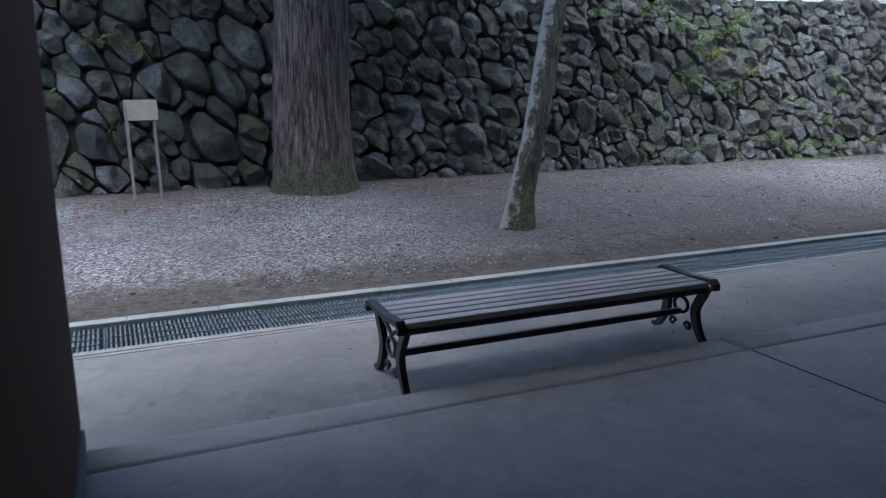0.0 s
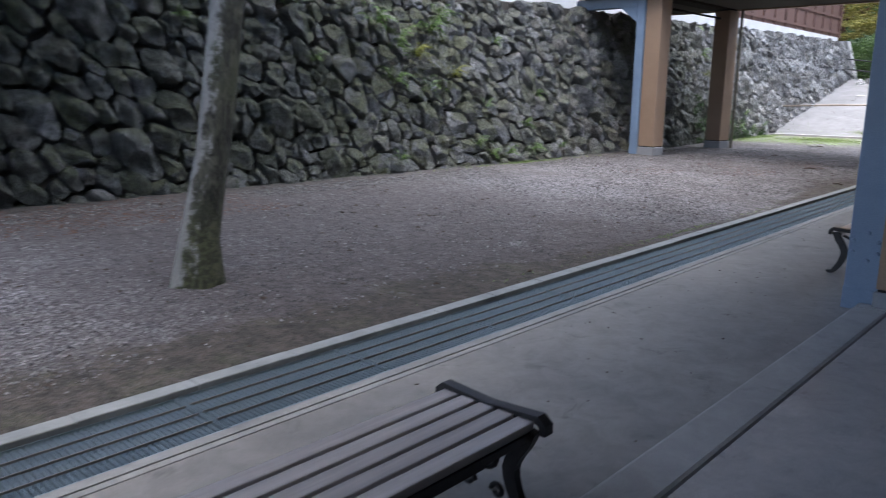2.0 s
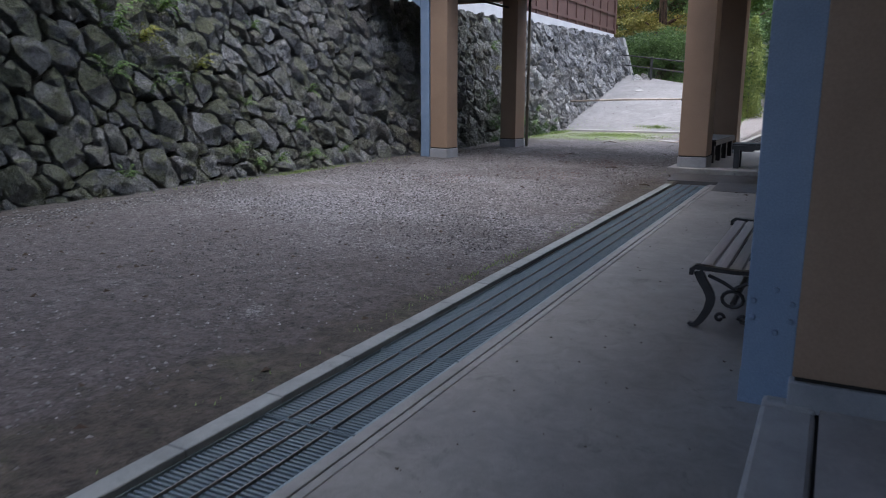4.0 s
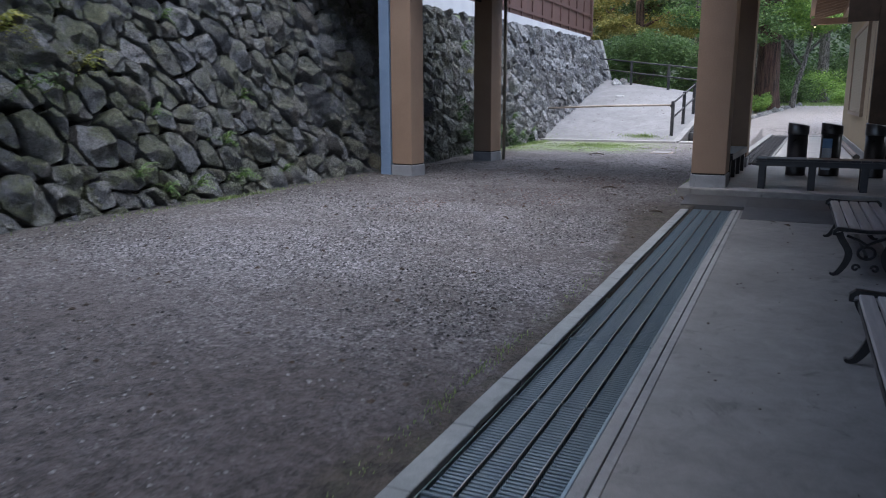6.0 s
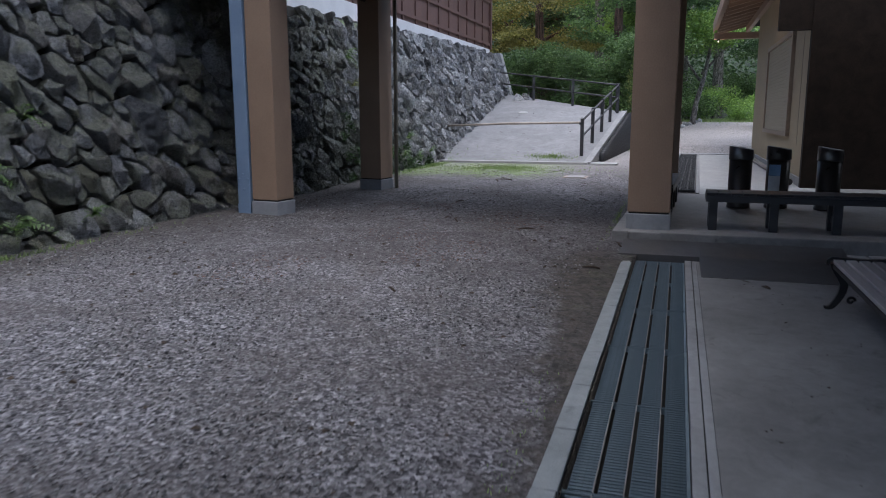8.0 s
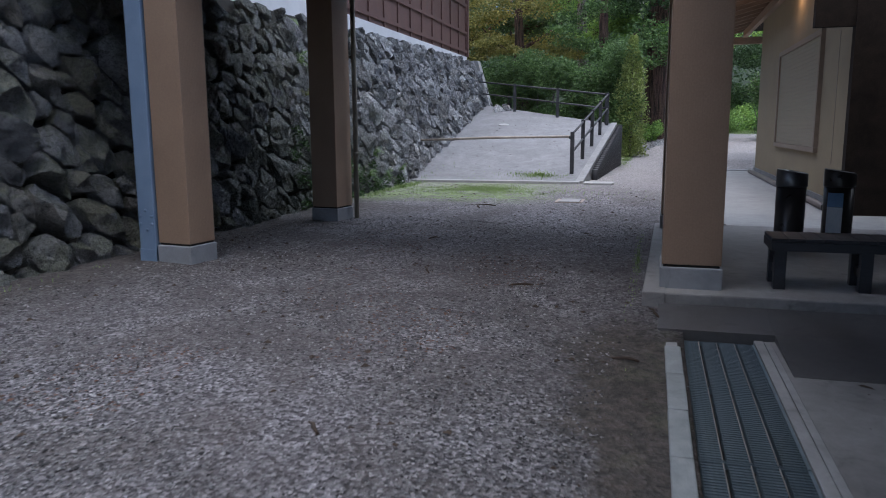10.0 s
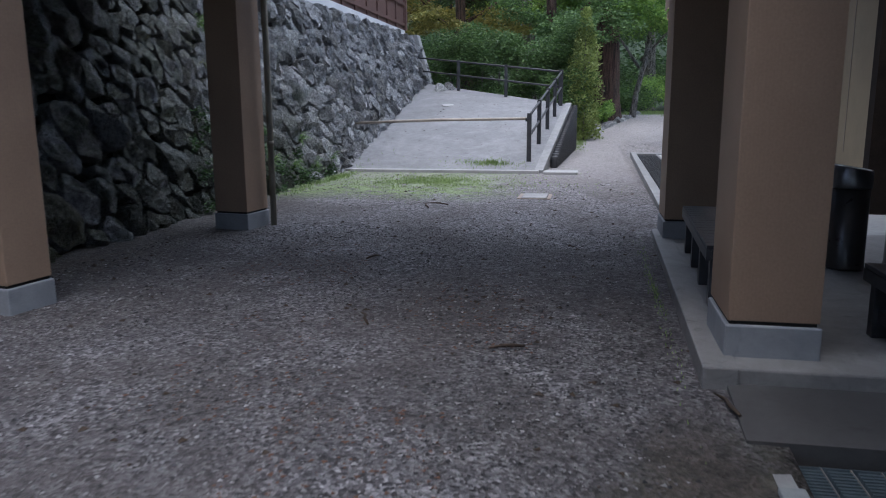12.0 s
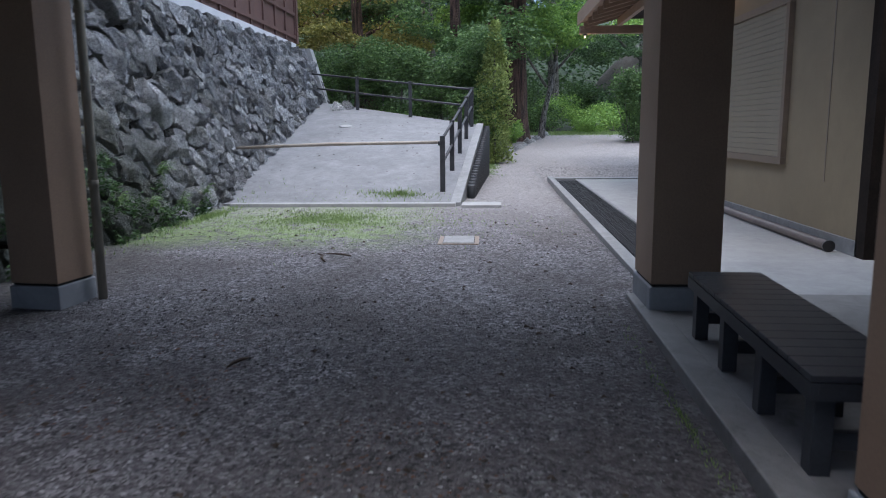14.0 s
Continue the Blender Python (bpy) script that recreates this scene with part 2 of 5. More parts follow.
def ribbed(name, c1, c2, pitch=0.018, rough=0.6):
    """Factory cladding with fine upright ribs."""
    m = mat(name, rough)
    v = world_coords(m)
    sep = node(m, "SeparateXYZ")
    link(m, v, sep.inputs[0])
    s = maths(m, "ADD", sep.outputs[0], sep.outputs[1])
    wave = maths(m, "SINE", maths(m, "MULTIPLY", s, 6.2832 / pitch))
    big = noise_tex(m, v, 1.8, 5, 0.6)
    col = ramp(m, big, [(0.3, c1), (0.7, c2)])
    col = mix(m, 0.25, col, ramp(m, noise_tex(m, v, 60, 3), [(0.3, (0.38, 0.38, 0.38)), (0.7, (0.66, 0.66, 0.66))]), "OVERLAY")
    return finish(m, col, bump(m, wave, 0.14, 0.001))


def leaf_material(name, dark, light, translucent=0.3):
    m = mat(name, 0.55)
    isl = node(m, "NewGeometry").outputs["Random Per Island"]
    v = world_coords(m)
    col = ramp(m, isl, [(0.0, dark), (0.6, tuple((a + b) / 2 for a, b in zip(dark, light))), (1.0, light)])
    col = mix(m, 0.4, col, ramp(m, noise_tex(m, v, 1.2, 4), [(0.3, (0.3, 0.3, 0.3)), (0.7, (0.7, 0.7, 0.7))]), "OVERLAY")
    finish(m, col)
    tr = node(m, "BsdfTranslucent")
    link(m, col, tr.inputs[0])
    ms = node(m, "MixShader")
    ms.inputs[0].default_value = translucent
    out = m.node_tree.nodes["Material Output"]
    link(m, m.node_tree.nodes["Principled BSDF"].outputs[0], ms.inputs[1])
    link(m, tr.outputs[0], ms.inputs[2])
    link(m, ms.outputs[0], out.inputs[0])
    return m


def bark_material(name, c1, c2, moss=(0.07, 0.09, 0.04), stretch=0.12, mossiness=0.5, scale=14.0, lit_lichen=0.0, foot=0.0):
    m = mat(name, 0.9)
    v = coords(m, (1, 1, stretch))
    ridges = noise_tex(m, v, scale, 6, 0.7, 0.6)
    col = ramp(m, ridges, [(0.40, tuple(c * 0.15 for c in c1)), (0.49, c1), (0.62, c2)])
    wv = world_coords(m)
    col = mix(m, maths(m, "MULTIPLY", span(m, noise_tex(m, wv, 1.6, 5, 0.7), 0.45, 0.65), mossiness), col, moss)
    if foot:
        # moss creeping up from the roots
        wz = node(m, "SeparateXYZ")
        link(m, wv, wz.inputs[0])
        climb = maths(m, "ADD", wz.outputs[2], maths(m, "MULTIPLY", maths(m, "SUBTRACT", noise_tex(m, wv, 4, 6, 0.75), 0.5), 1.6))
        col = mix(m, maths(m, "MULTIPLY", span(m, climb, 0.75, 0.3), foot), col, mix(m, span(m, noise_tex(m, wv, 25, 4), 0.4, 0.6), (0.03, 0.034, 0.016), (0.085, 0.095, 0.042)))
    if lit_lichen:
        # pale crust, kept to the west side to paint the brighter light there
        nx = node(m, "SeparateXYZ")
        link(m, node(m, "NewGeometry").outputs["Normal"], nx.inputs[0])
        west = maths(m, "ADD", maths(m, "MULTIPLY", nx.outputs[0], -0.83), maths(m, "MULTIPLY", nx.outputs[1], 0.55))
        side = span(m, maths(m, "ADD", west, maths(m, "MULTIPLY", maths(m, "SUBTRACT", noise_tex(m, wv, 7, 5, 0.75), 0.5), 2.2)), 0.12, 0.5)
        col = mix(m, maths(m, "MULTIPLY", side, lit_lichen), col, (0.33, 0.335, 0.33))
    fine = noise_tex(m, coords(m, (1, 1, 0.4)), 90, 4)
    col = mix(m, 0.3, col, ramp(m, fine, [(0.3, (0.3, 0.3, 0.3)), (0.7, (0.7, 0.7, 0.7))]), "OVERLAY")
    return finish(m, col, bump(m, fine, 0.5, 0.005, bump(m, ridges, 1.0, 0.09)))


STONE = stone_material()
GRAVEL = gravel_material()
CONCRETE = concrete_material("floor_concrete", (0.15, 0.146, 0.143), (0.255, 0.248, 0.24), 0.62, 0.6, 0.9)
PALE_CONCRETE = concrete_material("pale_concrete", (0.28, 0.28, 0.275), (0.38, 0.38, 0.37), 0.8, 0.35)
KERB_CONCRETE = concrete_material("kerb_concrete", (0.20, 0.20, 0.198), (0.31, 0.31, 0.305), 0.8, 0.45, 2.5)
# floor concrete in a lighter tone, making up for missing light under the roof
LIT_CONCRETE = concrete_material("lit_concrete", (0.31, 0.295, 0.282), (0.43, 0.412, 0.395), 0.6, 0.5, 0.8)
KERB_STONE = concrete_material("pale_kerb_stone", (0.165, 0.18, 0.182), (0.26, 0.278, 0.28), 0.75, 0.55, 2.5)
# damp tone taken darker to stand for the roof's shade on the slab
SHADED_DAMP_CONCRETE = concrete_material("shaded_damp_concrete", (0.048, 0.047, 0.047), (0.092, 0.09, 0.089), 0.5)
RAMP_CONCRETE = concrete_material("ramp_concrete", (0.15, 0.15, 0.154), (0.245, 0.245, 0.248), 0.85, 0.55)
SOIL = worn("dark_soil", (0.02, 0.019, 0.016), (0.045, 0.04, 0.032), 5, 0.95)
TAN = ribbed("tan_cladding", (0.25, 0.17, 0.115), (0.30, 0.207, 0.14))
GREY_BASE = concrete_material("post_base", (0.21, 0.22, 0.235), (0.29, 0.30, 0.315), 0.8, 0.3, 3)
BLUE = worn("blue_painted_steel", (0.15, 0.215, 0.31), (0.19, 0.26, 0.36), 3, 0.45, 0.0, 120, 0.0006)
BLACK_GAP = worn("black_joint", (0.012, 0.011, 0.01), (0.02, 0.02, 0.018), 6, 0.9)
ROD = worn("bright_rod", (0.24, 0.225, 0.205), (0.34, 0.32, 0.295), 9, 0.5, 0.5, 150, 0.0005)
# blue raised in the zinc colour to stand for reflected sky
GALV = worn("galvanised_steel", (0.15, 0.2, 0.225), (0.25, 0.31, 0.34), 9, 0.43, 0.6, 150, 0.0005)
OLD_STEEL = worn("weathered_steel", (0.045, 0.046, 0.05), (0.085, 0.087, 0.092), 7, 0.6, 0.3, 140, 0.0006)
IRON = worn("cast_iron", (0.014, 0.014, 0.015), (0.03, 0.03, 0.032), 12, 0.42, 0.3, 160, 0.001)
# worn wood, paled further in colour for its sheen at low angles
SLAT = worn("weathered_slat", (0.33, 0.30, 0.28), (0.48, 0.45, 0.43), 3, 0.42, 0, 40, 0.002, (0.08, 1, 1), 0.12)
BLACK_WOOD = worn("black_painted_wood", (0.02, 0.022, 0.026), (0.04, 0.044, 0.051), 4, 0.45, 0, 60, 0.0015, (0.15, 1, 1), 0.1)
# brown wood taken near black, so the colour holds the passage's shade too
DARK_WOOD = worn("dark_brown_wood", (0.018, 0.014, 0.012), (0.034, 0.026, 0.021), 4, 0.85, 0, 50, 0.002, sheen=0.12)
# dark brown that paints a post and column seen against the light
BACKLIT_BROWN = worn("backlit_brown_post", (0.085, 0.048, 0.026), (0.115, 0.066, 0.038), 3, 0.9, 0, 50, 0.001)
CEILING = worn("dark_ceiling", (0.05, 0.042, 0.036), (0.08, 0.068, 0.058), 2, 0.85, sheen=0.15)
CREAM = concrete_material("cream_plaster", (0.26, 0.205, 0.128), (0.33, 0.265, 0.17), 0.85, 0.12, 1.0)
SHUTTER = worn("shutter_metal", (0.28, 0.24, 0.175), (0.34, 0.295, 0.22), 3, 0.5, 0.1, 90, 0.0006)
FRAME_BROWN = worn("brown_frame", (0.20, 0.155, 0.115), (0.26, 0.20, 0.15), 4, 0.5)
EAVE_WOOD = worn("eave_timber", (0.24, 0.165, 0.115), (0.34, 0.24, 0.17), 3, 0.65, 0, 45, 0.002, (1, 0.15, 1))
RED_WOOD = worn("reddish_brown_boards", (0.105, 0.055, 0.045), (0.15, 0.082, 0.065), 2.5, 0.7, 0, 40, 0.003, (1, 1, 0.2))
WHITE_PLASTER = concrete_material("white_plaster", (0.62, 0.62, 0.62), (0.74, 0.74, 0.73), 0.85, 0.15, 1.5)
CEDAR_BARK = bark_material("cedar_bark", (0.075, 0.055, 0.05), (0.19, 0.15, 0.137), (0.05, 0.056, 0.03), 0.085, 0.3, 26, 0.0, 0.8)
RED_BARK = bark_material("red_cedar_bark", (0.07, 0.037, 0.027), (0.12, 0.07, 0.05), (0.06, 0.06, 0.03), 0.08, 0.2, 14)
PALE_BARK = bark_material("mottled_bark", (0.035, 0.036, 0.026), (0.085, 0.085, 0.062), (0.04, 0.05, 0.02), 0.35, 0.6, 16, 0.7, 0.7)
GREY_BARK = bark_material("grey_bark", (0.14, 0.13, 0.115), (0.28, 0.27, 0.25), (0.08, 0.10, 0.05), 0.3, 0.3, 14)
RAIL_PAINT = worn("dark_rail_paint", (0.03, 0.031, 0.034), (0.06, 0.062, 0.066), 5, 0.5, 0.2)
BAMBOO = worn("pale_bamboo", (0.27, 0.225, 0.18), (0.43, 0.38, 0.32), 3, 0.5, 0, 60, 0.001, (0.2, 1, 1))
OLD_POLE = worn("weathered_pole", (0.17, 0.15, 0.115), (0.27, 0.245, 0.19), 4, 0.7, 0, 60, 0.001, (1, 1, 0.15))
SIGN_BOARD = worn("faded_board", (0.27, 0.23, 0.165), (0.36, 0.31, 0.235), 5, 0.7)
SIGN_POST = worn("grey_sign_post", (0.14, 0.135, 0.13), (0.20, 0.193, 0.188), 5, 0.7)
DULL_STEEL = worn("dull_steel", (0.12, 0.123, 0.127), (0.20, 0.205, 0.21), 6, 0.35, 0.85, 120, 0.0004)
BIN_BLACK = worn("black_bin_enamel", (0.03, 0.028, 0.028), (0.055, 0.052, 0.05), 5, 0.32, 0.2, 120, 0.0004)
NOTICE_BLUE = worn("blue_notice", (0.16, 0.30, 0.52), (0.22, 0.37, 0.60), 5, 0.6)
NOTICE_WHITE = worn("white_notice", (0.50, 0.56, 0.62), (0.62, 0.67, 0.72), 5, 0.6)
PVC = worn("brown_pipe", (0.17, 0.14, 0.13), (0.23, 0.195, 0.18), 5, 0.4, 0, 100, 0.0005)
THATCH = worn("grey_thatch", (0.09, 0.08, 0.07), (0.17, 0.155, 0.14), 3, 0.95, 0, 30, 0.03, (1, 1, 0.3))
PEBBLE = mat("loose_pebble", 0.85)
finish(PEBBLE, mix(PEBBLE, 0.4, ramp(PEBBLE, node(PEBBLE, "NewGeometry").outputs["Random Per Island"], [(0.0, (0.02, 0.019, 0.02)), (0.4, (0.12, 0.117, 0.12)), (0.85, (0.22, 0.215, 0.216)), (1.0, (0.33, 0.322, 0.322))]), ramp(PEBBLE, noise_tex(PEBBLE, world_coords(PEBBLE), 150, 3), [(0.3, (0.3, 0.3, 0.3)), (0.7, (0.7, 0.7, 0.7))]), "OVERLAY"))
CONE = worn("dead_leaf", (0.03, 0.022, 0.016), (0.07, 0.048, 0.033), 20, 0.9)
LEAF_HEDGE = leaf_material("hedge_leaf", (0.047, 0.096, 0.030), (0.149, 0.247, 0.069))
LEAF_DARK = leaf_material("dark_leaf", (0.030, 0.059, 0.024), (0.092, 0.164, 0.054))
LEAF_BRIGHT = leaf_material("bright_leaf", (0.113, 0.222, 0.049), (0.315, 0.483, 0.097))
LEAF_GOLD = leaf_material("turning_leaf", (0.12, 0.135, 0.03), (0.33, 0.30, 0.075))
LEAF_YELLOW = leaf_material("yellow_green_leaf", (0.15, 0.20, 0.05), (0.36, 0.43, 0.13))
LEAF_FERN = leaf_material("fern_leaf", (0.05, 0.10, 0.028), (0.19, 0.30, 0.08))
LEAF_FERN_GOLD = leaf_material("yellowing_fern", (0.10, 0.13, 0.025), (0.34, 0.33, 0.07))
GRASS = leaf_material("grass_blade", (0.13, 0.20, 0.06), (0.28, 0.38, 0.13))


# ---- builders ----
def box(bm, x0, x1, y0, y1, z0, z1, bevel=0.0):
    r = bmesh.ops.create_cube(bm, size=1.0, matrix=Matrix.Translation(((x0 + x1) / 2, (y0 + y1) / 2, (z0 + z1) / 2)) @ Matrix.Diagonal((x1 - x0, y1 - y0, z1 - z0, 1)))
    if bevel:
        edges = list({e for v in r["verts"] for e in v.link_edges})
        bmesh.ops.bevel(bm, geom=edges, offset=bevel, segments=2, affect="EDGES", profile=0.5)
    return bm


def boxes(*specs, bevel=0.0):
    bm = bmesh.new()
    for s in specs:
        box(bm, *s, bevel=bevel)
    return bm


def tube(bm, pts, radii, n=8, squash=1.0):
    """A swept round bar through pts, closed at both ends; squash flattens it across its side axis."""
    pts = [Vector(p) for p in pts]
    if isinstance(radii, (int, float)):
        radii = [radii] * len(pts)
    rings, side = [], None
    for i, p in enumerate(pts):
        d = (pts[min(i + 1, len(pts) - 1)] - pts[max(i - 1, 0)]).normalized()
        if side is None:
            side = d.cross(Vector((0, 0, 1)) if abs(d.z) < 0.9 else Vector((1, 0, 0))).normalized()
        else:
            side = (side - d * side.dot(d)).normalized()
        up = side.cross(d)
        rings.append([bm.verts.new(p + radii[i] * (math.cos(a) * side * squash + math.sin(a) * up)) for a in (2 * math.pi * k / n for k in range(n))])
    for a, b in zip(rings, rings[1:]):
        for k in range(n):
            f = bm.faces.new((a[k], a[(k + 1) % n], b[(k + 1) % n], b[k]))
            f.smooth = True
    bm.faces.new(rings[0][::-1])
    bm.faces.new(rings[-1])
    return bm


def lathe(bm, profile, n=24, centre=(0, 0)):
    rings = [[bm.verts.new((centre[0] + r * math.cos(2 * math.pi * k / n), centre[1] + r * math.sin(2 * math.pi * k / n), z)) for k in range(n)] for r, z in profile]
    for a, b in zip(rings, rings[1:]):
        for k in range(n):
            bm.faces.new((a[k], a[(k + 1) % n], b[(k + 1) % n], b[k])).smooth = True
    bm.faces.new(rings[0][::-1])
    bm.faces.new(rings[-1])
    return bm


def to_mesh(name, bm, material):
    bmesh.ops.recalc_face_normals(bm, faces=bm.faces)
    me = bpy.data.meshes.new(name)
    bm.to_mesh(me)
    bm.free()
    me.materials.append(material)
    return me


def part(name, bm, material, parent, label="", at=None):
    me = bm if isinstance(bm, bpy.types.Mesh) else to_mesh(name, bm, material)
    ob = new(name, me)
    ob.parent = parent
    if at is not None:
        ob.matrix_basis = at
    return tagged(ob, label)


def thing(name, at, label, category, group=""):
    ob = new(name)
    ob.empty_display_size = 0.2
    ob.matrix_basis = at if isinstance(at, Matrix) else Matrix.Translation(at)
    return tagged(ob, label, category, group)


def structure(name, bm, material, label="", category=""):
    me = bm if isinstance(bm, bpy.types.Mesh) else to_mesh(name, bm, material)
    return tagged(new(name, me), label, category, "", "structure")


def from_arrays(name, verts, faces, material, smooth=False, sharp=0):
    me = bpy.data.meshes.new(name)
    me.from_pydata([tuple(v) for v in verts], [], [tuple(f) for f in faces])
    me.materials.append(material)
    if smooth or sharp:
        me.polygons.foreach_set("use_smooth", [True] * len(me.polygons))
    if sharp:
        me.set_sharp_from_angle(angle=radians(sharp))
    me.update()
    return me


def leaf_mesh(name, centres, size, material, rng, droop=0.3, slim=0.5):
    """Many small folded leaves, each a pair of triangles, at the given places."""
    n = len(centres)
    c = np.asarray(centres)
    a = rng.normal(size=(n, 3))
    a[:, 2] = a[:, 2] * 0.5 - droop
    a /= np.linalg.norm(a, axis=1)[:, None]
    b = np.cross(a, rng.normal(size=(n, 3)))
    b /= np.linalg.norm(b, axis=1)[:, None] + 1e-9
    s = size * rng.uniform(0.6, 1.3, size=(n, 1))
    fold = np.cross(a, b) * s * 0.12
    v = np.stack([c, c + a * s * 0.5 + b * s * slim * 0.5 + fold, c + a * s, c + a * s * 0.5 - b * s * slim * 0.5 + fold], axis=1).reshape(-1, 3)
    i = np.arange(n)[:, None] * 4
    f = np.concatenate([i + np.array([[0, 1, 2]]), i + np.array([[0, 2, 3]])], axis=0)
    return from_arrays(name, v, f, material)


def clump_points(rng, lobes, per_lobe, shell=0.55):
    """Points in the outer shells of ellipsoid lobes (x, y, z, rx, ry, rz)."""
    out = []
    for x, y, z, rx, ry, rz in lobes:
        d = rng.normal(size=(per_lobe, 3))
        d /= np.linalg.norm(d, axis=1)[:, None]
        r = rng.uniform(shell, 1.05, size=(per_lobe, 1))
        out.append(np.array([x, y, z]) + d * r * np.array([rx, ry, rz]))
    return np.concatenate(out)


def smooth01(t):
    t = min(max(t, 0.0), 1.0)
    return t * t * (3 - 2 * t)


def ground_z(x, y):
    """Height of the yard: drained towards the grating, rising towards the wall and the woods."""
    a = float(np.interp(x, [-40, 8, 12, 17, 21, 25, 30, 35, 46, 60, 75, 120, 300], [0.0, 0.02, 0.05, 0.085, 0.165, 0.22, 0.26, 0.33, 1.12, 1.35, 3.0, 18.0, 40.0]))
    if y < 6.8 and x < 16.5:
        a *= max(smooth01((y - 5.3) / 1.4), smooth01((x - 15.6) / 0.9))
    b = 0.17 * min(max((y - 5.4) / 5.0, 0.0), 1.0) * max(0.0, 1 - a / 0.15)
    return a + b


def wall_top(x):
    return float(np.interp(x, [-20, 0, 11, 17, 23, 30, 38.4], [3.55, 3.5, 3.3, 3.48, 3.6, 3.8, 3.92]))


def wall_face(z):
    return 10.98 + 0.29 * z


# ---- ground, floors ----
def build_ground():
    xs = sorted({*np.arange(-12, 40, 0.5), *np.arange(40, 76, 2.0), -250, -120, -60, -30, -18, 16.4, 16.55, 90, 110, 150, 220, 300})
    ys = sorted({*np.arange(5.5, 12, 0.5), 5.22, 5.24, 5.38, 4.5, 3, 0, -4, -8, -16, -40, -100, -250, 11.3, 12.25, 14, 16, 20, 30, 50, 100, 250})
    verts, faces = [], []
    for x in xs:
        for y in ys:
            z = ground_z(x, y) + 0.012 * noise.noise((x * 0.7, y * 0.7, 0))
            if y <= 5.23 and x < 20.9:
                z = -0.4
            elif y <= 5.23 and x < 36:
                z = 0.1
            if y >= 12.2 and x < 38.5:
                z = wall_top(x) - 0.05
            if abs(y) > 30 and x < 60:
                z = z + (abs(y) - 30) * 0.35
            verts.append((x, y, z))
    ny = len(ys)
    for i in range(len(xs) - 1):
        for j in range(ny - 1):
            faces.append((i * ny + j, (i + 1) * ny + j, (i + 1) * ny + j + 1, i * ny + j + 1))
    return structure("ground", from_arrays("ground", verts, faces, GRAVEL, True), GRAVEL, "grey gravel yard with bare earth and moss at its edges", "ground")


ground = build_ground()

DRAIN = pose(0, 5.31, 0, 0, 0, 0.23)   # the drain runs along this line; its gravel edge is y = 0


def drain_y(x, off):
    return 5.31 + 0.004 * x + off


floor_outline = [(-12, 3.16), (16.52, 3.16), (16.52, drain_y(16.52, -0.722)), (-12, drain_y(-12, -0.722))]
lo = bmesh.new()
vlo = [lo.verts.new((x, y, -0.3)) for x, y in floor_outline]
vhi = [lo.verts.new((x, y, 0.0)) for x, y in floor_outline]
lo.faces.new(vlo[::-1])
lo.faces.new(vhi)
for k in range(4):
    lo.faces.new((vlo[k], vlo[(k + 1) % 4], vhi[(k + 1) % 4], vhi[k]))
floor = structure("floor", lo, CONCRETE, "worn grey concrete floor under the eaves", "floor")
part("channel_rim", boxes((-12, 15.95, -0.72, -0.677, -0.3, 0.004), bevel=0.003), KERB_CONCRETE, floor, "pale concrete channel rim", DRAIN)
part("channel_rim", boxes((-12, 15.95, -0.671, -0.61, -0.3, 0.007), bevel=0.003), KERB_CONCRETE, floor, "pale concrete channel rim", DRAIN)
part("channel_bed", boxes((-12, 15.95, -0.72, -0.05, -0.38, -0.302), (-12, 15.95, -0.677, -0.665, -0.301, -0.03)), SOIL, floor, "", DRAIN)

bm = bmesh.new()
for y0, y1, x0 in ((3.23, 4.62, 15.2), (4.622, 5.42, 15.97)):
    va = [bm.verts.new(p) for p in ((x0, y0, -0.3), (16.555, y0, -0.3), (16.555, y0, 0.125), (15.98, y0, 0.05), (x0, y0, 0.003 if x0 < 15.5 else 0.049))]
    vb = [bm.verts.new((v.co.x, y1, v.co.z)) for v in va]
    bm.faces.new(va)
    bm.faces.new(vb[::-1])
    for k in range(5):
        bm.faces.new((va[k], vb[k], vb[(k + 1) % 5], va[(k + 1) % 5]))
part("end_slab", bm, SHADED_DAMP_CONCRETE, floor, "damp concrete rising to the platform, roof shade painted into it")

inner_floor = structure("floor_inner", boxes((-12, 16.5, -6, 2.985, -0.2, 0.055)), LIT_CONCRETE, "grey concrete slab inside the shelter, brightened in its colour", "floor")
for x0, x1 in ((-12, -0.62), (-0.6, 3.24), (3.252, 6.9), (6.92, 16.5)):
    part("edge_strip", boxes((x0, x1, 2.999, 3.225, -0.2, 0.055), bevel=0.022), PALE_CONCRETE, inner_floor, "rounded concrete edge strip")
part("slab_joint", boxes((3.24, 3.252, -6, 2.985, 0.0, 0.0565), (-12, 16.5, 2.985, 3.012, -0.2, 0.03)), BLACK_GAP, inner_floor)

# kerb stones beside the gravel
kerb = structure("kerb", to_mesh("kerb", boxes((-12, 15.86, -0.085, -0.01, -0.4, 0.015)), KERB_CONCRETE), KERB_CONCRETE, "pale concrete kerb between gravel and grating", "kerb")
kerb.matrix_basis = DRAIN
kerb_me = to_mesh("kerb_stone", boxes((0.002, 0.598, -0.105, 0.0, -0.3, 0.0), bevel=0.007), KERB_STONE)
for i in range(47):
    x = -12 + 0.6 * i
    if x < 15.5:
        part("kerb_stone", kerb_me, KERB_STONE, kerb, "", pose(x, 0.0015 * math.sin(i * 2.1), 0.028 + 0.0015 * math.sin(i * 1.3), 0, 0, 0))


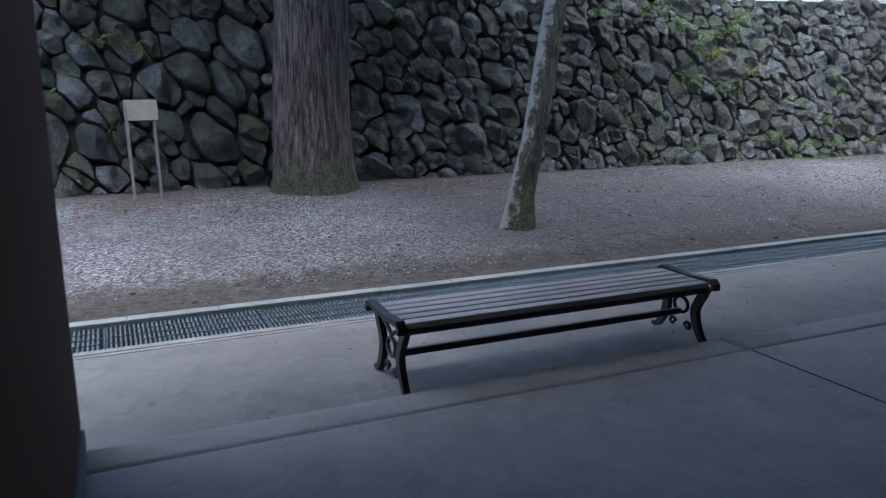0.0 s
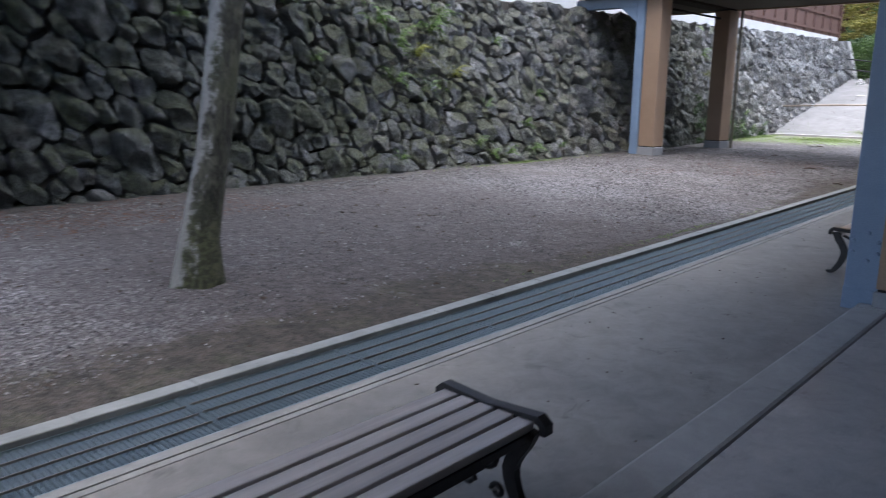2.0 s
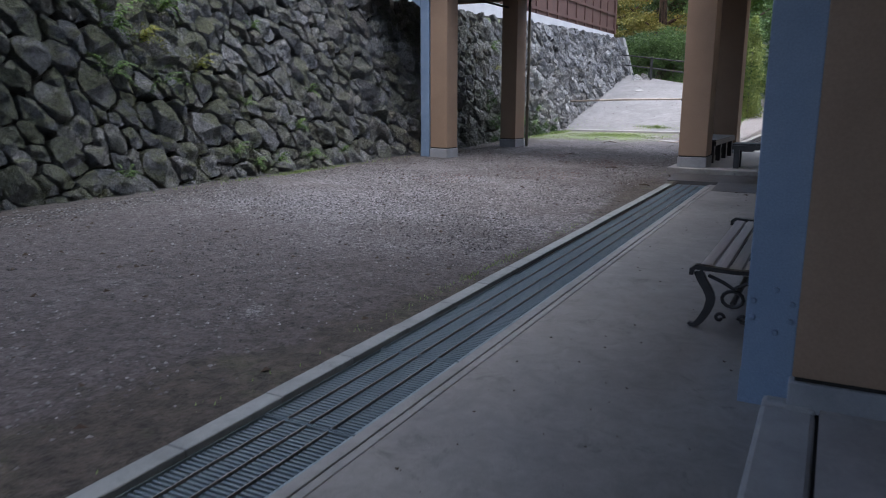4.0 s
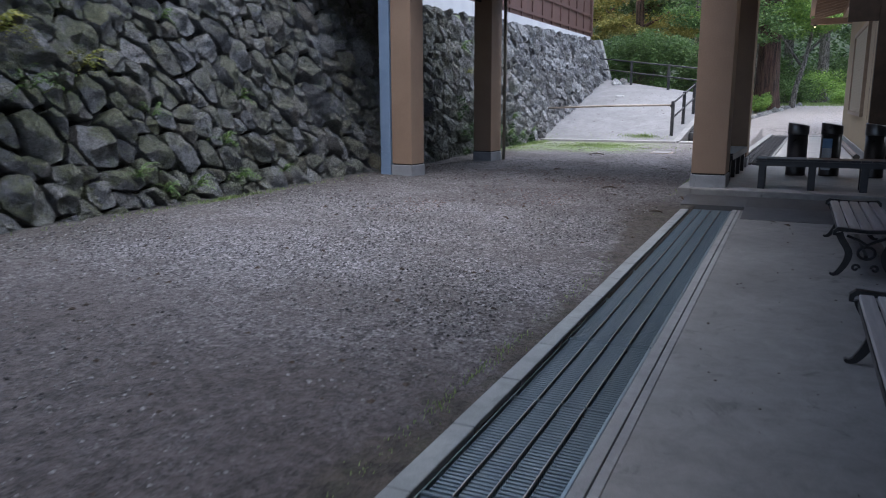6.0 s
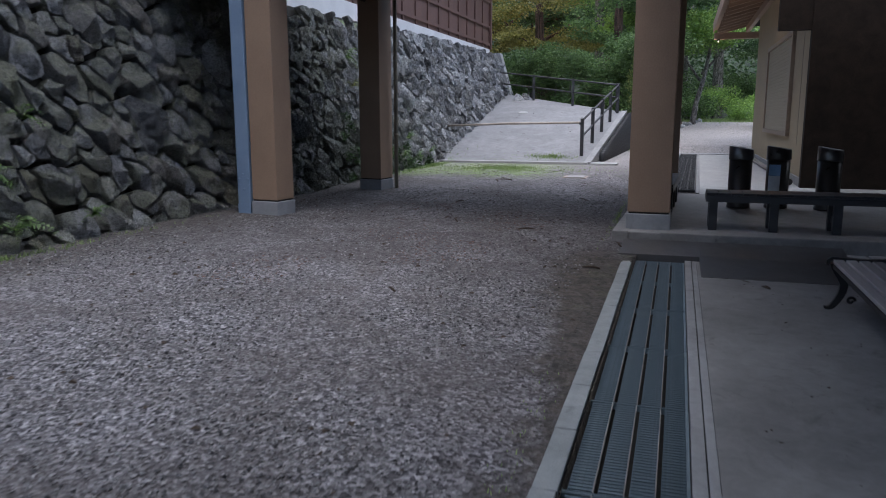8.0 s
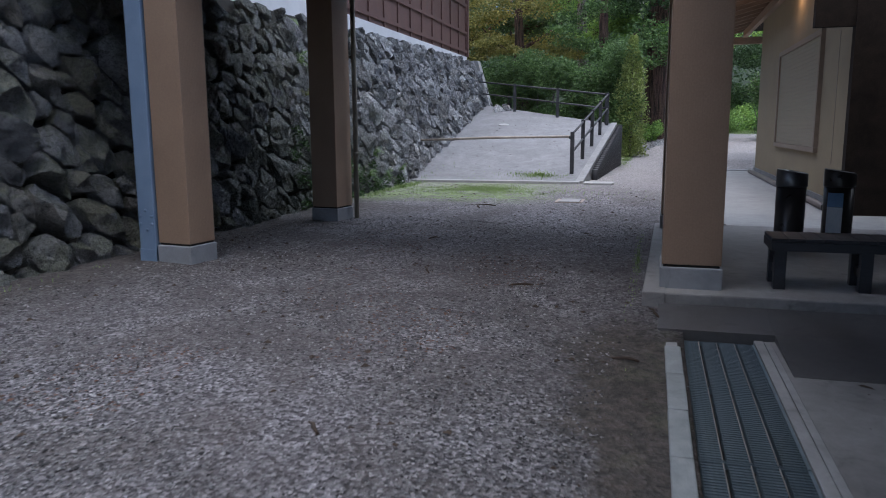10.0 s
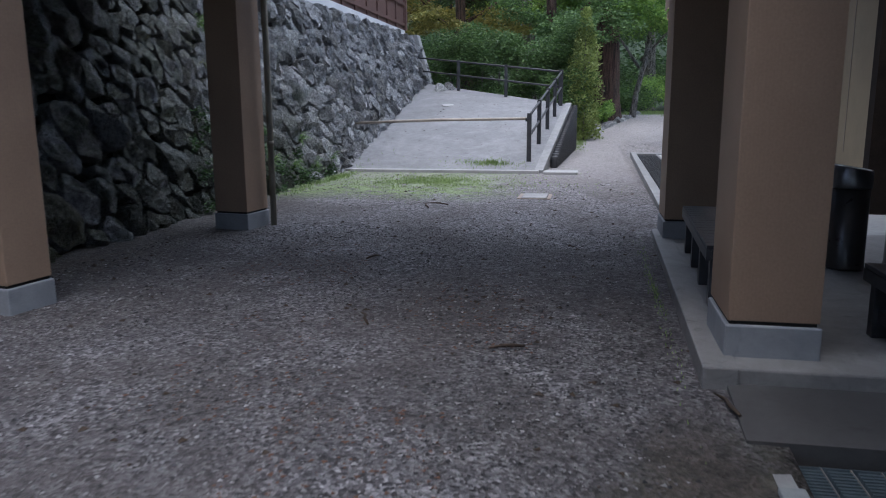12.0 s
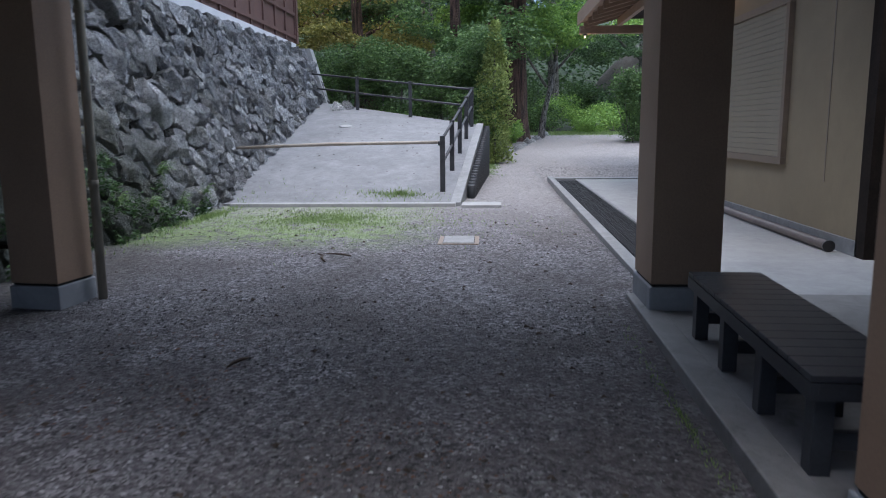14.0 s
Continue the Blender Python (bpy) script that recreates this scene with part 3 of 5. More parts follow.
def drain_grating(at, length=0.99, width=0.496, pitch=0.028, steel=None, label="galvanised steel drain grating set in the channel"):
    """Deep cross bars in four bays; a rod runs beside the notch between two bays."""
    steel = steel or GALV
    g = thing("drain_grating", at, label, "grating", "gratings over the drain")
    part("frame", boxes((0, length, 0, 0.014, -0.035, 0), (0, length, width - 0.006, width, -0.035, -0.004), (0, 0.005, 0.014, width - 0.006, -0.035, -0.002), (length - 0.005, length, 0.014, width - 0.006, -0.035, -0.002)), steel, g)
    bay, notch = (width - 0.02) / 4, 0.02
    bar = to_mesh("cross_bar", boxes(*[(-0.0045, 0.0045, 0.014 + k * bay + (0.003 if k else 0), 0.014 + (k + 1) * bay - notch, -0.05, -0.001) for k in range(4)]), steel)
    for k in range(1, int(length / pitch)):
        part("cross_bar", bar, steel, g, "", pose(k * pitch, 0, 0))
    rod = to_mesh("rod", boxes((0.008, length - 0.008, -0.0025, 0.0025, -0.012, 0.001)), (ROD if steel is GALV else steel))
    for k in (1, 2, 3):
        part("rod", rod, (ROD if steel is GALV else steel), g, "", pose(0, 0.014 + k * bay, 0))
    return g


first_grating = drain_grating(DRAIN @ pose(-5.13, -0.604, 0.0))
for i in range(1, 21):
    copy_thing(first_grating, DRAIN @ pose(-5.13 + i, -0.604, 0.002 * math.sin(i * 1.7)))

# raised platform under the footbridge, and the apron of the cream building
platform = structure("platform", boxes((16.5, 20.94, -2, 5.42, -0.1, 0.2), bevel=0.012), CONCRETE, "raised grey concrete platform under the footbridge", "platform")
part("edge_band", boxes((0, 4.46, -0.18, 0, -0.05, 0.206), bevel=0.01), CONCRETE, platform, "worn concrete edge band", pose(16.485, 5.545, 0, 0, 0, -1.1))
apron = structure("pavement", boxes((20.955, 34.0, -2, 4.58, -0.1, 0.2)), PALE_CONCRETE, "pale concrete apron before the cream building", "pavement")
SKEW = pose(20.955, 5.255, 0, 0, 0, -1.1) @ pose(-20.955, -5.30, 0)   # the apron turns slightly from the shelter
apron.matrix_basis = SKEW
part("channel_kerb", boxes((21.42, 34.65, 5.16, 5.30, -0.1, 0.23), (34.2, 34.65, -2, 5.15, -0.1, 0.215), (20.955, 34.0, 4.585, 4.64, -0.1, 0.215), bevel=0.008), KERB_CONCRETE, apron)
part("channel_bed", boxes((20.96, 34.19, 4.645, 5.15, -0.1, 0.08)), SOIL, apron)
old_grating = drain_grating(SKEW @ pose(21.45, 4.655, 0.212), steel=OLD_STEEL, label="dark weathered steel grating along the apron")
for i in range(1, 12):
    copy_thing(old_grating, SKEW @ pose(21.45 + 1.0 * i, 4.655, 0.212))

# ---- unseen roof that shades the walk, closing walls ----
# out of view; reaches further out past x 7.4 to darken the floor
ceiling = structure("ceiling", boxes((-12, 7.4, -6, 4.1, 3.35, 3.6), (7.4, 16.45, -6, 5.3, 3.35, 3.6)), CEILING, "dark underside of the unseen shelter roof, sized to shade the floor", "ceiling")
# roof added out of view to keep low southern light off the yard
shelter_roof = thing("shelter_roof", (2.0, 0, 3.61), "unseen pitched roof added to block the low southern sky", "roof")
bm = bmesh.new()
rp = [(-6.5, 0.0), (4.2, 0.0), (4.2, 0.12), (-1.0, 2.4), (-6.5, 0.4)]
ra = [bm.verts.new((-14, y, z)) for y, z in rp]
rb = [bm.verts.new((14.4, y, z)) for y, z in rp]
bm.faces.new(ra)
bm.faces.new(rb[::-1])
for k in range(5):
    bm.faces.new((ra[k], rb[k], rb[(k + 1) % 5], ra[(k + 1) % 5]))
part("roof", bm, DARK_WOOD, shelter_roof)
# unseen board that widens the shade over the drain
part("sky_block_board", boxes((5.5, 14.4, 4.21, 5.35, 0.0, 0.12)), DARK_WOOD, shelter_roof)
# south and west walls are unseen, dark so that little light bounces
wall_south = structure("wall_south", boxes((-12, 22.9, -6.2, -6, -0.2, 3.6)), DARK_WOOD, "unseen wall behind the shelter, darkened against bounced light", "wall")
# added out of view to stop light entering from the south
wall_light_block = structure("wall_light_block", boxes((16.5, 22.49, -2.2, -2.01, -0.2, 4.4), (16.51, 16.6, -6, -2.21, -0.2, 3.34)), DARK_WOOD, "unseen dark wall added to keep southern light out of the passage", "wall")
wall_west = structure("wall_west", boxes((-12.2, -12, -6.2, 4.7, -0.2, 3.6)), DARK_WOOD, "unseen wall closing the shelter, darkened against bounced light", "wall")


# ---- posts ----
def clad_post(at, sx, sy, height, base=0.17, group="clad posts", label="tan clad post on a grey concrete base", skin=None):
    p = thing("post", at, label, "post", group)
    part("shaft", boxes((0, sx, 0, sy, base + 0.02, height), bevel=0.006), skin or TAN, p, "ribbed cladding")
    part("joint", boxes((0.012, sx - 0.012, 0.012, sy - 0.012, base - 0.002, base + 0.022)), BLACK_GAP, p)
    part("base", boxes((-0.012, sx + 0.012, -0.012, sy + 0.012, -0.06, base), bevel=0.01), GREY_BASE, p, "pale grey concrete base")
    return p


def bolt_mesh():
    bm = bmesh.new()
    lathe(bm, [(0.015, 0), (0.015, 0.008), (0.009, 0.014)], 6)
    return to_mesh("bolt", bm, BLUE)


BOLT = bolt_mesh()


def steel_column(at, sx, sy, height, arm=0.0, paint=None):
    """Blue box column; arm: length of a haunched beam towards the wall."""
    c = thing("steel_column", at, "blue-grey painted steel column beside a clad post", "column", "steel columns")
    shaft = part("shaft", boxes((0, sx, 0, sy, 0, height), bevel=0.008), paint or BLUE, c)
    part("foot_plate", boxes((-0.004, sx, 0.0, sy + 0.004, 0, 0.16), bevel=0.003), paint or BLUE, c)
    for y, z in ((0.03, 0.42), (sy - 0.03, 0.42), (0.03, 0.5), (sy - 0.03, 0.5), (0.09, 0.36), (0.1, 0.56)):
        part("bolt", BOLT, paint or BLUE, shaft, "", pose(0.0, y, z, 0, -90, 0))
    if arm:
        bm = boxes((0, sx, sy + 0.002, sy + arm, height - 0.22, height), bevel=0.006)
        v = [bm.verts.new(p) for x in (0.0, sx) for p in ((x, sy + 0.002, height - 0.55), (x, sy + 0.42, height - 0.222), (x, sy + 0.002, height - 0.222))]
        for f in ((0, 1, 2), (3, 5, 4), (0, 3, 4, 1), (1, 4, 5, 2), (0, 2, 5, 3)):
            bm.faces.new([v[i] for i in f])
        part("haunched_beam", bm, paint or BLUE, c, "haunched beam reaching over the stone wall")
    return c


clad_post(pose(16.87, 9.96, 0.165, 0, 0, -8), 0.37, 0.41, 3.44)
clad_post(pose(20.46, 9.94, 0.17, 0, 0, -8), 0.43, 0.42, 3.44)
clad_post((16.7, 4.94, 0.206), 0.58, 0.46, 3.42)
clad_post((20.38, 4.885, 0.206), 0.6, 0.5, 3.4)
clad_post((6.955, 1.9, 0.055), 0.55, 1.21, 3.3, 0.11, "clad posts", "wide tan clad post beside a blue steel column")
# tan cladding painted dark for its shaded side; lengthened to fit the camera's view
clad_post((-0.86, 0.9, 0.055), 0.65, 2.3, 3.3, 0.1, "clad posts", "backlit clad post beside a steel column, its shade painted dark brown", BACKLIT_BROWN)
steel_column((16.9, 10.385, 0.13), 0.24, 0.19, 3.52, 1.6)
steel_column((7.02, 3.109, 0.0), 0.3, 0.221, 3.35)
# blue steel given the same dark brown in place of shade
steel_column((-0.62, 3.215, 0.0), 0.37, 0.13, 3.35, 0.0, BACKLIT_BROWN)

# footbridge overhead
bridge = thing("footbridge", (16.7, 4.6, 3.61), "footbridge on clad posts, dark beneath", "footbridge")
part("deck", boxes((0.02, 4.36, -6, 7.45, 0.06, 0.2)), CEILING, bridge, "dark soffit")
part("fascia", boxes((0, 0.1, -6, 7.4, 0.03, 0.4), bevel=0.01), TAN, bridge, "tan fascia")
part("fascia", boxes((4.32, 4.42, -6, 7.4, 0.03, 0.4), bevel=0.01), TAN, bridge, "tan fascia")
# unseen side walls added to cut the sky light under the bridge
for x in (0.03, 4.29):
    part("sky_block_wall", boxes((x, x + 0.1, -6, 7.4, 0.402, 1.4)), CREAM, bridge)
for y in (0.35, 5.4):
    part("cross_beam", boxes((0.11, 4.31, y, y + 0.4, 0.0, 0.055)), DARK_WOOD, bridge)
bm = bmesh.new()
tube(bm, [(17.32, 10.16, 3.42), (20.43, 10.18, 3.42)], 0.025, 8)
conduit = thing("conduit_pipe", (0, 0, 0), "thin dark pipe running between two posts", "pipe")
part("pipe", bm, DARK_WOOD, conduit)
bm = bmesh.new()
tube(bm, [(20.84, 9.79, 0.1), (20.79, 9.76, 1.8), (20.8, 9.77, 3.62)], 0.036, 10)
for z in (1.1, 2.45):
    tube(bm, [(20.8, 9.77, z), (20.8, 9.77, z + 0.05)], 0.042, 10)
pole = thing("slender_pole", (0, 0, 0), "slender weathered pole standing beside a clad post", "pole")
part("shaft", bm, OLD_POLE, pole)


# ---- benches ----
def bar(bm, x, half, pts, widths):
    """A flat casting across x, swept through (y, z) points with the given widths."""
    rows = []
    for i, (y, z) in enumerate(pts):
        (ya, za), (yb, zb) = pts[max(i - 1, 0)], pts[min(i + 1, len(pts) - 1)]
        d = math.hypot(yb - ya, zb - za)
        ny, nz = -(zb - za) / d * widths[i] / 2, (yb - ya) / d * widths[i] / 2
        rows.append([bm.verts.new(p) for p in ((x - half, y + ny, z + nz), (x + half, y + ny, z + nz), (x + half, y - ny, z - nz), (x - half, y - ny, z - nz))])
    for a, b in zip(rows, rows[1:]):
        for k in range(4):
            bm.faces.new((a[k], a[(k + 1) % 4], b[(k + 1) % 4], b[k]))
    bm.faces.new(rows[0])
    bm.faces.new(rows[-1][::-1])
    return bm


def park_bench(at, length=2.04, depth=0.44, height=0.385):
    b = thing("park_bench", at, "backless park bench, worn wooden slats on black cast-iron ends", "bench", "park benches in a row")
    n, gap = 5, 0.017
    w = (depth - 0.02 - gap * (n - 1)) / n
    for k in range(n):
        y = 0.01 + k * (w + gap)
        part("slat", boxes((0.045, length - 0.045, y, y + w, height - 0.032, height), bevel=0.005), SLAT, b)
    for x, s in ((0.022, 1), (length - 0.022, -1)):
        bm = bmesh.new()
        # rolled top casting, dished a little in the middle
        bar(bm, x, 0.024, [(-0.024, height - 0.045), (-0.022, height - 0.012), (0.0, height + 0.006), (depth * 0.25, height), (depth * 0.5, height - 0.006), (depth * 0.75, height), (depth, height + 0.006), (depth + 0.022, height - 0.012), (depth + 0.024, height - 0.045)], [0.024, 0.028, 0.03, 0.026, 0.024, 0.026, 0.03, 0.028, 0.024])
        end = part("end_casting", bm, IRON, b, "black cast-iron end")
        xi = x + 0.035 * s
        for y0, d in ((0.012, 1), (depth - 0.012, -1)):
            leg = bmesh.new()
            q = depth / 2 - 0.045
            bar(leg, xi, 0.017, [(y0 + d * f * q, z) for f, z in ((0.0, height - 0.025), (0.06, height - 0.055), (0.16, height - 0.09), (0.3, height - 0.125), (0.42, height - 0.165), (0.47, 0.19), (0.45, 0.155), (0.38, 0.115), (0.28, 0.08), (0.17, 0.048), (0.06, 0.024), (-0.06, 0.012), (-0.16, 0.012), (-0.24, 0.022))], [0.056, 0.054, 0.052, 0.052, 0.054, 0.056, 0.054, 0.05, 0.046, 0.042, 0.036, 0.028, 0.022, 0.014])
            foot = part("leg", leg, IRON, b)
            scroll = bmesh.new()
            tube(scroll, [(xi, y0 + 0.14 * d + 0.03 * d * math.cos(k * 0.55) * (1 - k / 18), 0.075 + 0.03 * math.sin(k * 0.55) * (1 - k / 18)) for k in range(13)], 0.011, 6)
            part("scroll", scroll, IRON, foot)
        brace = bmesh.new()
        tube(brace, [(xi, 0.07, height - 0.05), (xi, depth * 0.36, height - 0.085), (xi, depth * 0.5, height - 0.12), (xi, depth * 0.64, height - 0.085), (xi, depth - 0.07, height - 0.05)], 0.012, 8)
        part("brace", brace, IRON, end)
        web = bmesh.new()
        tube(web, [(xi, depth / 2 + 0.062 * math.cos(k * 0.5236), 0.2 + 0.05 * math.sin(k * 0.5236)) for k in range(13)], 0.012, 6)
        part("web", web, IRON, end, "cast ring joining the legs")
    part("stretcher", boxes((0.065, length - 0.065, depth / 2 - 0.014, depth / 2 + 0.014, 0.14, 0.178), bevel=0.004), IRON, b)
    part("seat_rail", boxes((0.065, length - 0.065, 0.006, 0.03, height - 0.062, height - 0.034), (0.065, length - 0.065, depth - 0.03, depth - 0.006, height - 0.062, height - 0.034)), IRON, b)
    return b


bench = park_bench((1.2, 3.285, 0.0))
copy_thing(bench, pose(8.08, 3.28, 0.0))
copy_thing(bench, pose(12.3, 3.28, 0.0))


def platform_bench(at, length=2.04, depth=0.45, height=0.42):
    b = thing("plank_bench", at, "low black-painted plank bench on square legs", "bench", "black plank benches")
    n = 16
    w = length / n
    for k in range(n):
        part("plank", boxes((k * w + 0.002, (k + 1) * w - 0.002, 0.002, depth - 0.002, height - 0.026, height), bevel=0.003), BLACK_WOOD, b)
    part("apron", boxes((0.0, length, 0.0, 0.03, height - 0.1, height - 0.03), (0.0, length, depth - 0.03, depth, height - 0.1, height - 0.03), (0, 0.03, 0.031, depth - 0.031, height - 0.1, height - 0.03), (length - 0.03, length, 0.031, depth - 0.031, height - 0.1, height - 0.03)), BLACK_WOOD, b)
    for i in range(4):
        x = 0.035 + i * (length - 0.16) / 3
        for y in (0.032, depth - 0.112):
            part("leg", boxes((x, x + 0.09, y, y + 0.08, 0, height - 0.03), bevel=0.004), BLACK_WOOD, b)
        part("cross_rail", boxes((x + 0.025, x + 0.065, 0.113, depth - 0.113, 0.1, 0.17)), BLACK_WOOD, b)
    return b


pb = platform_bench(pose(17.68, 4.925, 0.2, 0, 0, -2.3))
copy_thing(pb, pose(17.28, 2.52, 0.2, 0, 0, 90))


def ash_stand(at, notice=False):
    a = thing("ash_stand", at, "tall black cylindrical ash bin" + (" with a blue and white notice" if notice else " with a slanted steel rim"), "ash bin", "ash bins by the benches")
    bm = bmesh.new()
    lathe(bm, [(0.15, 0), (0.155, 0.02), (0.15, 0.04), (0.15, 0.66)], 28)
    body = part("body", bm, BIN_BLACK, a)
    bm = bmesh.new()
    lathe(bm, [(0.158, 0.662), (0.16, 0.68), (0.158, 0.80), (0.145, 0.81), (0.12, 0.77), (0.04, 0.76)], 28)
    for v in bm.verts:
        if v.co.z > 0.75:
            v.co.z += 0.16 * v.co.y + 0.02
    part("slanted_hood", bm, DULL_STEEL if not notice else BIN_BLACK, a)
    if notice:
        for z0, z1, m in ((0.45, 0.6, NOTICE_BLUE), (0.1, 0.448, NOTICE_WHITE)):
            bm = bmesh.new()
            ring = [[bm.verts.new((-0.1525 * math.cos(t), 0.1525 * math.sin(t), z)) for t in np.linspace(-0.1, 0.95, 9)] for z in (z0, z1)]
            for k in range(8):
                bm.faces.new((ring[0][k], ring[0][k + 1], ring[1][k + 1], ring[1][k]))
            part("notice", bm, m, body, "pasted notice")
    return a


ash_stand((19.2, 4.06, 0.2))
ash_stand((19.3, 3.57, 0.2), True)
ash_stand((19.2, 2.95, 0.2))

# ---- cream building with the shutter ----
wall_b = boxes((22.7, 33.0, 2.6, 2.8, 0.2, 1.13), (22.7, 24.78, 2.6, 2.8, 1.13, 3.06), (29.18, 33.0, 2.6, 2.8, 1.13, 3.06), (22.7, 33.0, 2.6, 2.8, 3.06, 4.4))
house = structure("wall_cream", wall_b, CREAM, "cream plaster wall with a closed roller shutter", "wall")
part("plinth", boxes((22.66, 33.02, 2.801, 2.83, 0.2, 0.36), bevel=0.004), KERB_CONCRETE, house, "grey plinth")
part("back_wall", boxes((22.7, 33.0, -2, -1.8, 0.1, 4.4), (32.8, 33.0, -1.79, 2.59, 0.1, 4.4)), CREAM, house)
part("dark_end_wall", boxes((22.5, 22.69, -2, 2.83, 0.2, 4.4), (22.52, 22.69, 2.831, 3.36, 2.9, 4.4)), DARK_WOOD, house, "dark boarded end wall, its shade deepened in the colour")
part("wall_joint", boxes((23.55, 23.575, 2.801, 2.806, 0.9, 2.95)), FRAME_BROWN, house)
shutter = tagged(new("window_1"), "closed cream metal roller shutter in a brown frame", "window", "", "structure")
shutter.location = (24.78, 2.6, 1.13)
part("frame", boxes((-0.1, 4.5, 0.14, 0.27, -0.09, 0.0), (-0.1, 4.5, 0.14, 0.27, 1.9, 2.0), (-0.1, 0.0, 0.14, 0.27, 0.001, 1.899), (4.4, 4.5, 0.14, 0.27, 0.001, 1.899), bevel=0.004), FRAME_BROWN, shutter)
slat_me = to_mesh("shutter_slat", boxes((0.001, 4.399, 0.1, 0.235, 0.001, 0.0752), bevel=0.006), SHUTTER)
for k in range(25):
    part("shutter_slat", slat_me, SHUTTER, shutter, "", pose(0, 0, 0.0 + 0.076 * k))
roof = thing("eave_roof", (22.7, 2.8, 0), "projecting timber eaves with exposed rafters", "roof")


def slanted(x0, x1, prof):
    bm = bmesh.new()
    va = [bm.verts.new((x0, y, z)) for y, z in prof]
    vb = [bm.verts.new((x1, y, z)) for y, z in prof]
    bm.faces.new(va)
    bm.faces.new(vb[::-1])
    for k in range(len(prof)):
        bm.faces.new((va[k], vb[k], vb[(k + 1) % len(prof)], va[(k + 1) % len(prof)]))
    return bm


part("roof_board", slanted(-0.2, 14.5, [(0.0, 4.72), (1.15, 4.42), (1.15, 4.5), (0.0, 4.82)]), EAVE_WOOD, roof, "warm brown soffit boards")
for i in range(17):
    x = -0.1 + i * 0.89
    part("rafter", slanted(x, x + 0.11, [(0.0, 4.52), (1.05, 4.24), (1.05, 4.42), (0.0, 4.715)]), EAVE_WOOD, roof)
part("fascia", boxes((-0.25, 14.55, 1.152, 1.19, 4.36, 4.72), bevel=0.004), EAVE_WOOD, roof, "pale brown fascia")
part("gable_beam", boxes((14.2, 14.38, -0.9, 1.15, 4.1, 4.32), bevel=0.006), EAVE_WOOD, roof, "pale gable beam")
part("wall_plate", boxes((0, 14.19, 0.002, 0.12, 4.3, 4.5)), EAVE_WOOD, roof)
part("roof_top", boxes((0.0, 14.3, -4.8, -0.01, 4.5, 4.8)), DARK_WOOD, roof)
bm = bmesh.new()
tube(bm, [(23.0, 2.95, 0.26), (32.8, 2.95, 0.26)], 0.055, 12)
pipe = thing("drain_pipe", (0, 0, 0), "brown plastic pipe lying along the plinth", "pipe")
part("pipe", bm, PVC, pipe)
bm = bmesh.new()
tube(bm, [(22.985, 2.95, 0.26), (23.02, 2.95, 0.26)], 0.064, 12)
part("socket", bm, BIN_BLACK, pipe)
bm = bmesh.new()
tube(bm, [(33.5, 2.5, 0.15), (33.47, 2.52, 1.2), (33.52, 2.5, 2.5), (33.5, 2.5, 4.45)], [0.15, 0.13, 0.14, 0.12], 12)
logpost = thing("log_post", (0, 0, 0), "rough log post carrying the eaves", "post")
part("log", bm, GREY_BARK, logpost)

# lamp under the eaves
GLOW = mat("lamp_glow", 0.4)
gb = GLOW.node_tree.nodes["Principled BSDF"]
gb.inputs["Base Color"].default_value = (0.9, 0.8, 0.65, 1)
gb.inputs["Emission Color"].default_value = (1.0, 0.75, 0.5, 1)
gb.inputs["Emission Strength"].default_value = 0.6


def eave_lamp(at, watts):
    lamp = thing("eave_lamp", at, "small warm lamp lit under the timber eaves", "lamp", "eave lamps")
    bm = bmesh.new()
    lathe(bm, [(0.012, 0.02), (0.022, 0.04), (0.022, 0.08)], 12)
    part("bulb", bm, GLOW, lamp)
    bm = bmesh.new()
    lathe(bm, [(0.06, 0.082), (0.06, 0.12), (0.02, 0.14)], 12)
    part("holder", bm, BIN_BLACK, lamp)
    ld = bpy.data.lights.new("lamp_light", "POINT")
    ld.energy, ld.color, ld.shadow_soft_size = watts, (1.0, 0.6, 0.32), 0.06
    lo = new("lamp_light", ld)
    lo.parent = lamp
    lo.location = (0, 0, -0.06)
    return lamp


eave_lamp((27.2, 3.05, 4.2), 4.5)
eave_lamp((36.95, 3.8, 3.97), 2.0)

# ---- ramp, rails, barrier ----
def ramp_z(x):
    return 0.27 + 0.187 * max(x - 27.3, 0.0)


def prism(bm, outline, bottom, top):
    """A solid over a plan outline; bottom and top are functions of x."""
    lo = [bm.verts.new((x, y, bottom(x))) for x, y in outline]
    hi = [bm.verts.new((x, y, top(x))) for x, y in outline]
    n = len(outline)
    bm.faces.new(lo[::-1])
    bm.faces.new(hi)
    for k in range(n):
        bm.faces.new((lo[k], lo[(k + 1) % n], hi[(k + 1) % n], hi[k]))
    return bm


ramp_ob = structure("ramp", prism(bmesh.new(), [(27.35, 7.2), (34.35, 6.85), (38.9, 12.6), (27.35, 11.2)], lambda x: -0.1, ramp_z), RAMP_CONCRETE, "pale concrete ramp climbing beside the stone wall", "ramp")
part("lip", boxes((27.18, 27.345, 7.1, 10.9, -0.1, 0.3), bevel=0.012), PALE_CONCRETE, ramp_ob, "pale concrete lip")
part("side_kerb", prism(bmesh.new(), [(27.3, 7.02), (34.35, 6.67), (34.35, 6.84), (27.3, 7.19)], lambda x: -0.1, lambda x: ramp_z(x) + 0.03), KERB_CONCRETE, ramp_ob)
pile_me = bmesh.new()
lathe(pile_me, [(0.075, 0), (0.08, 0.5), (0.07, 0.52)], 10)
pile_me = to_mesh("pile", pile_me, RAIL_PAINT)
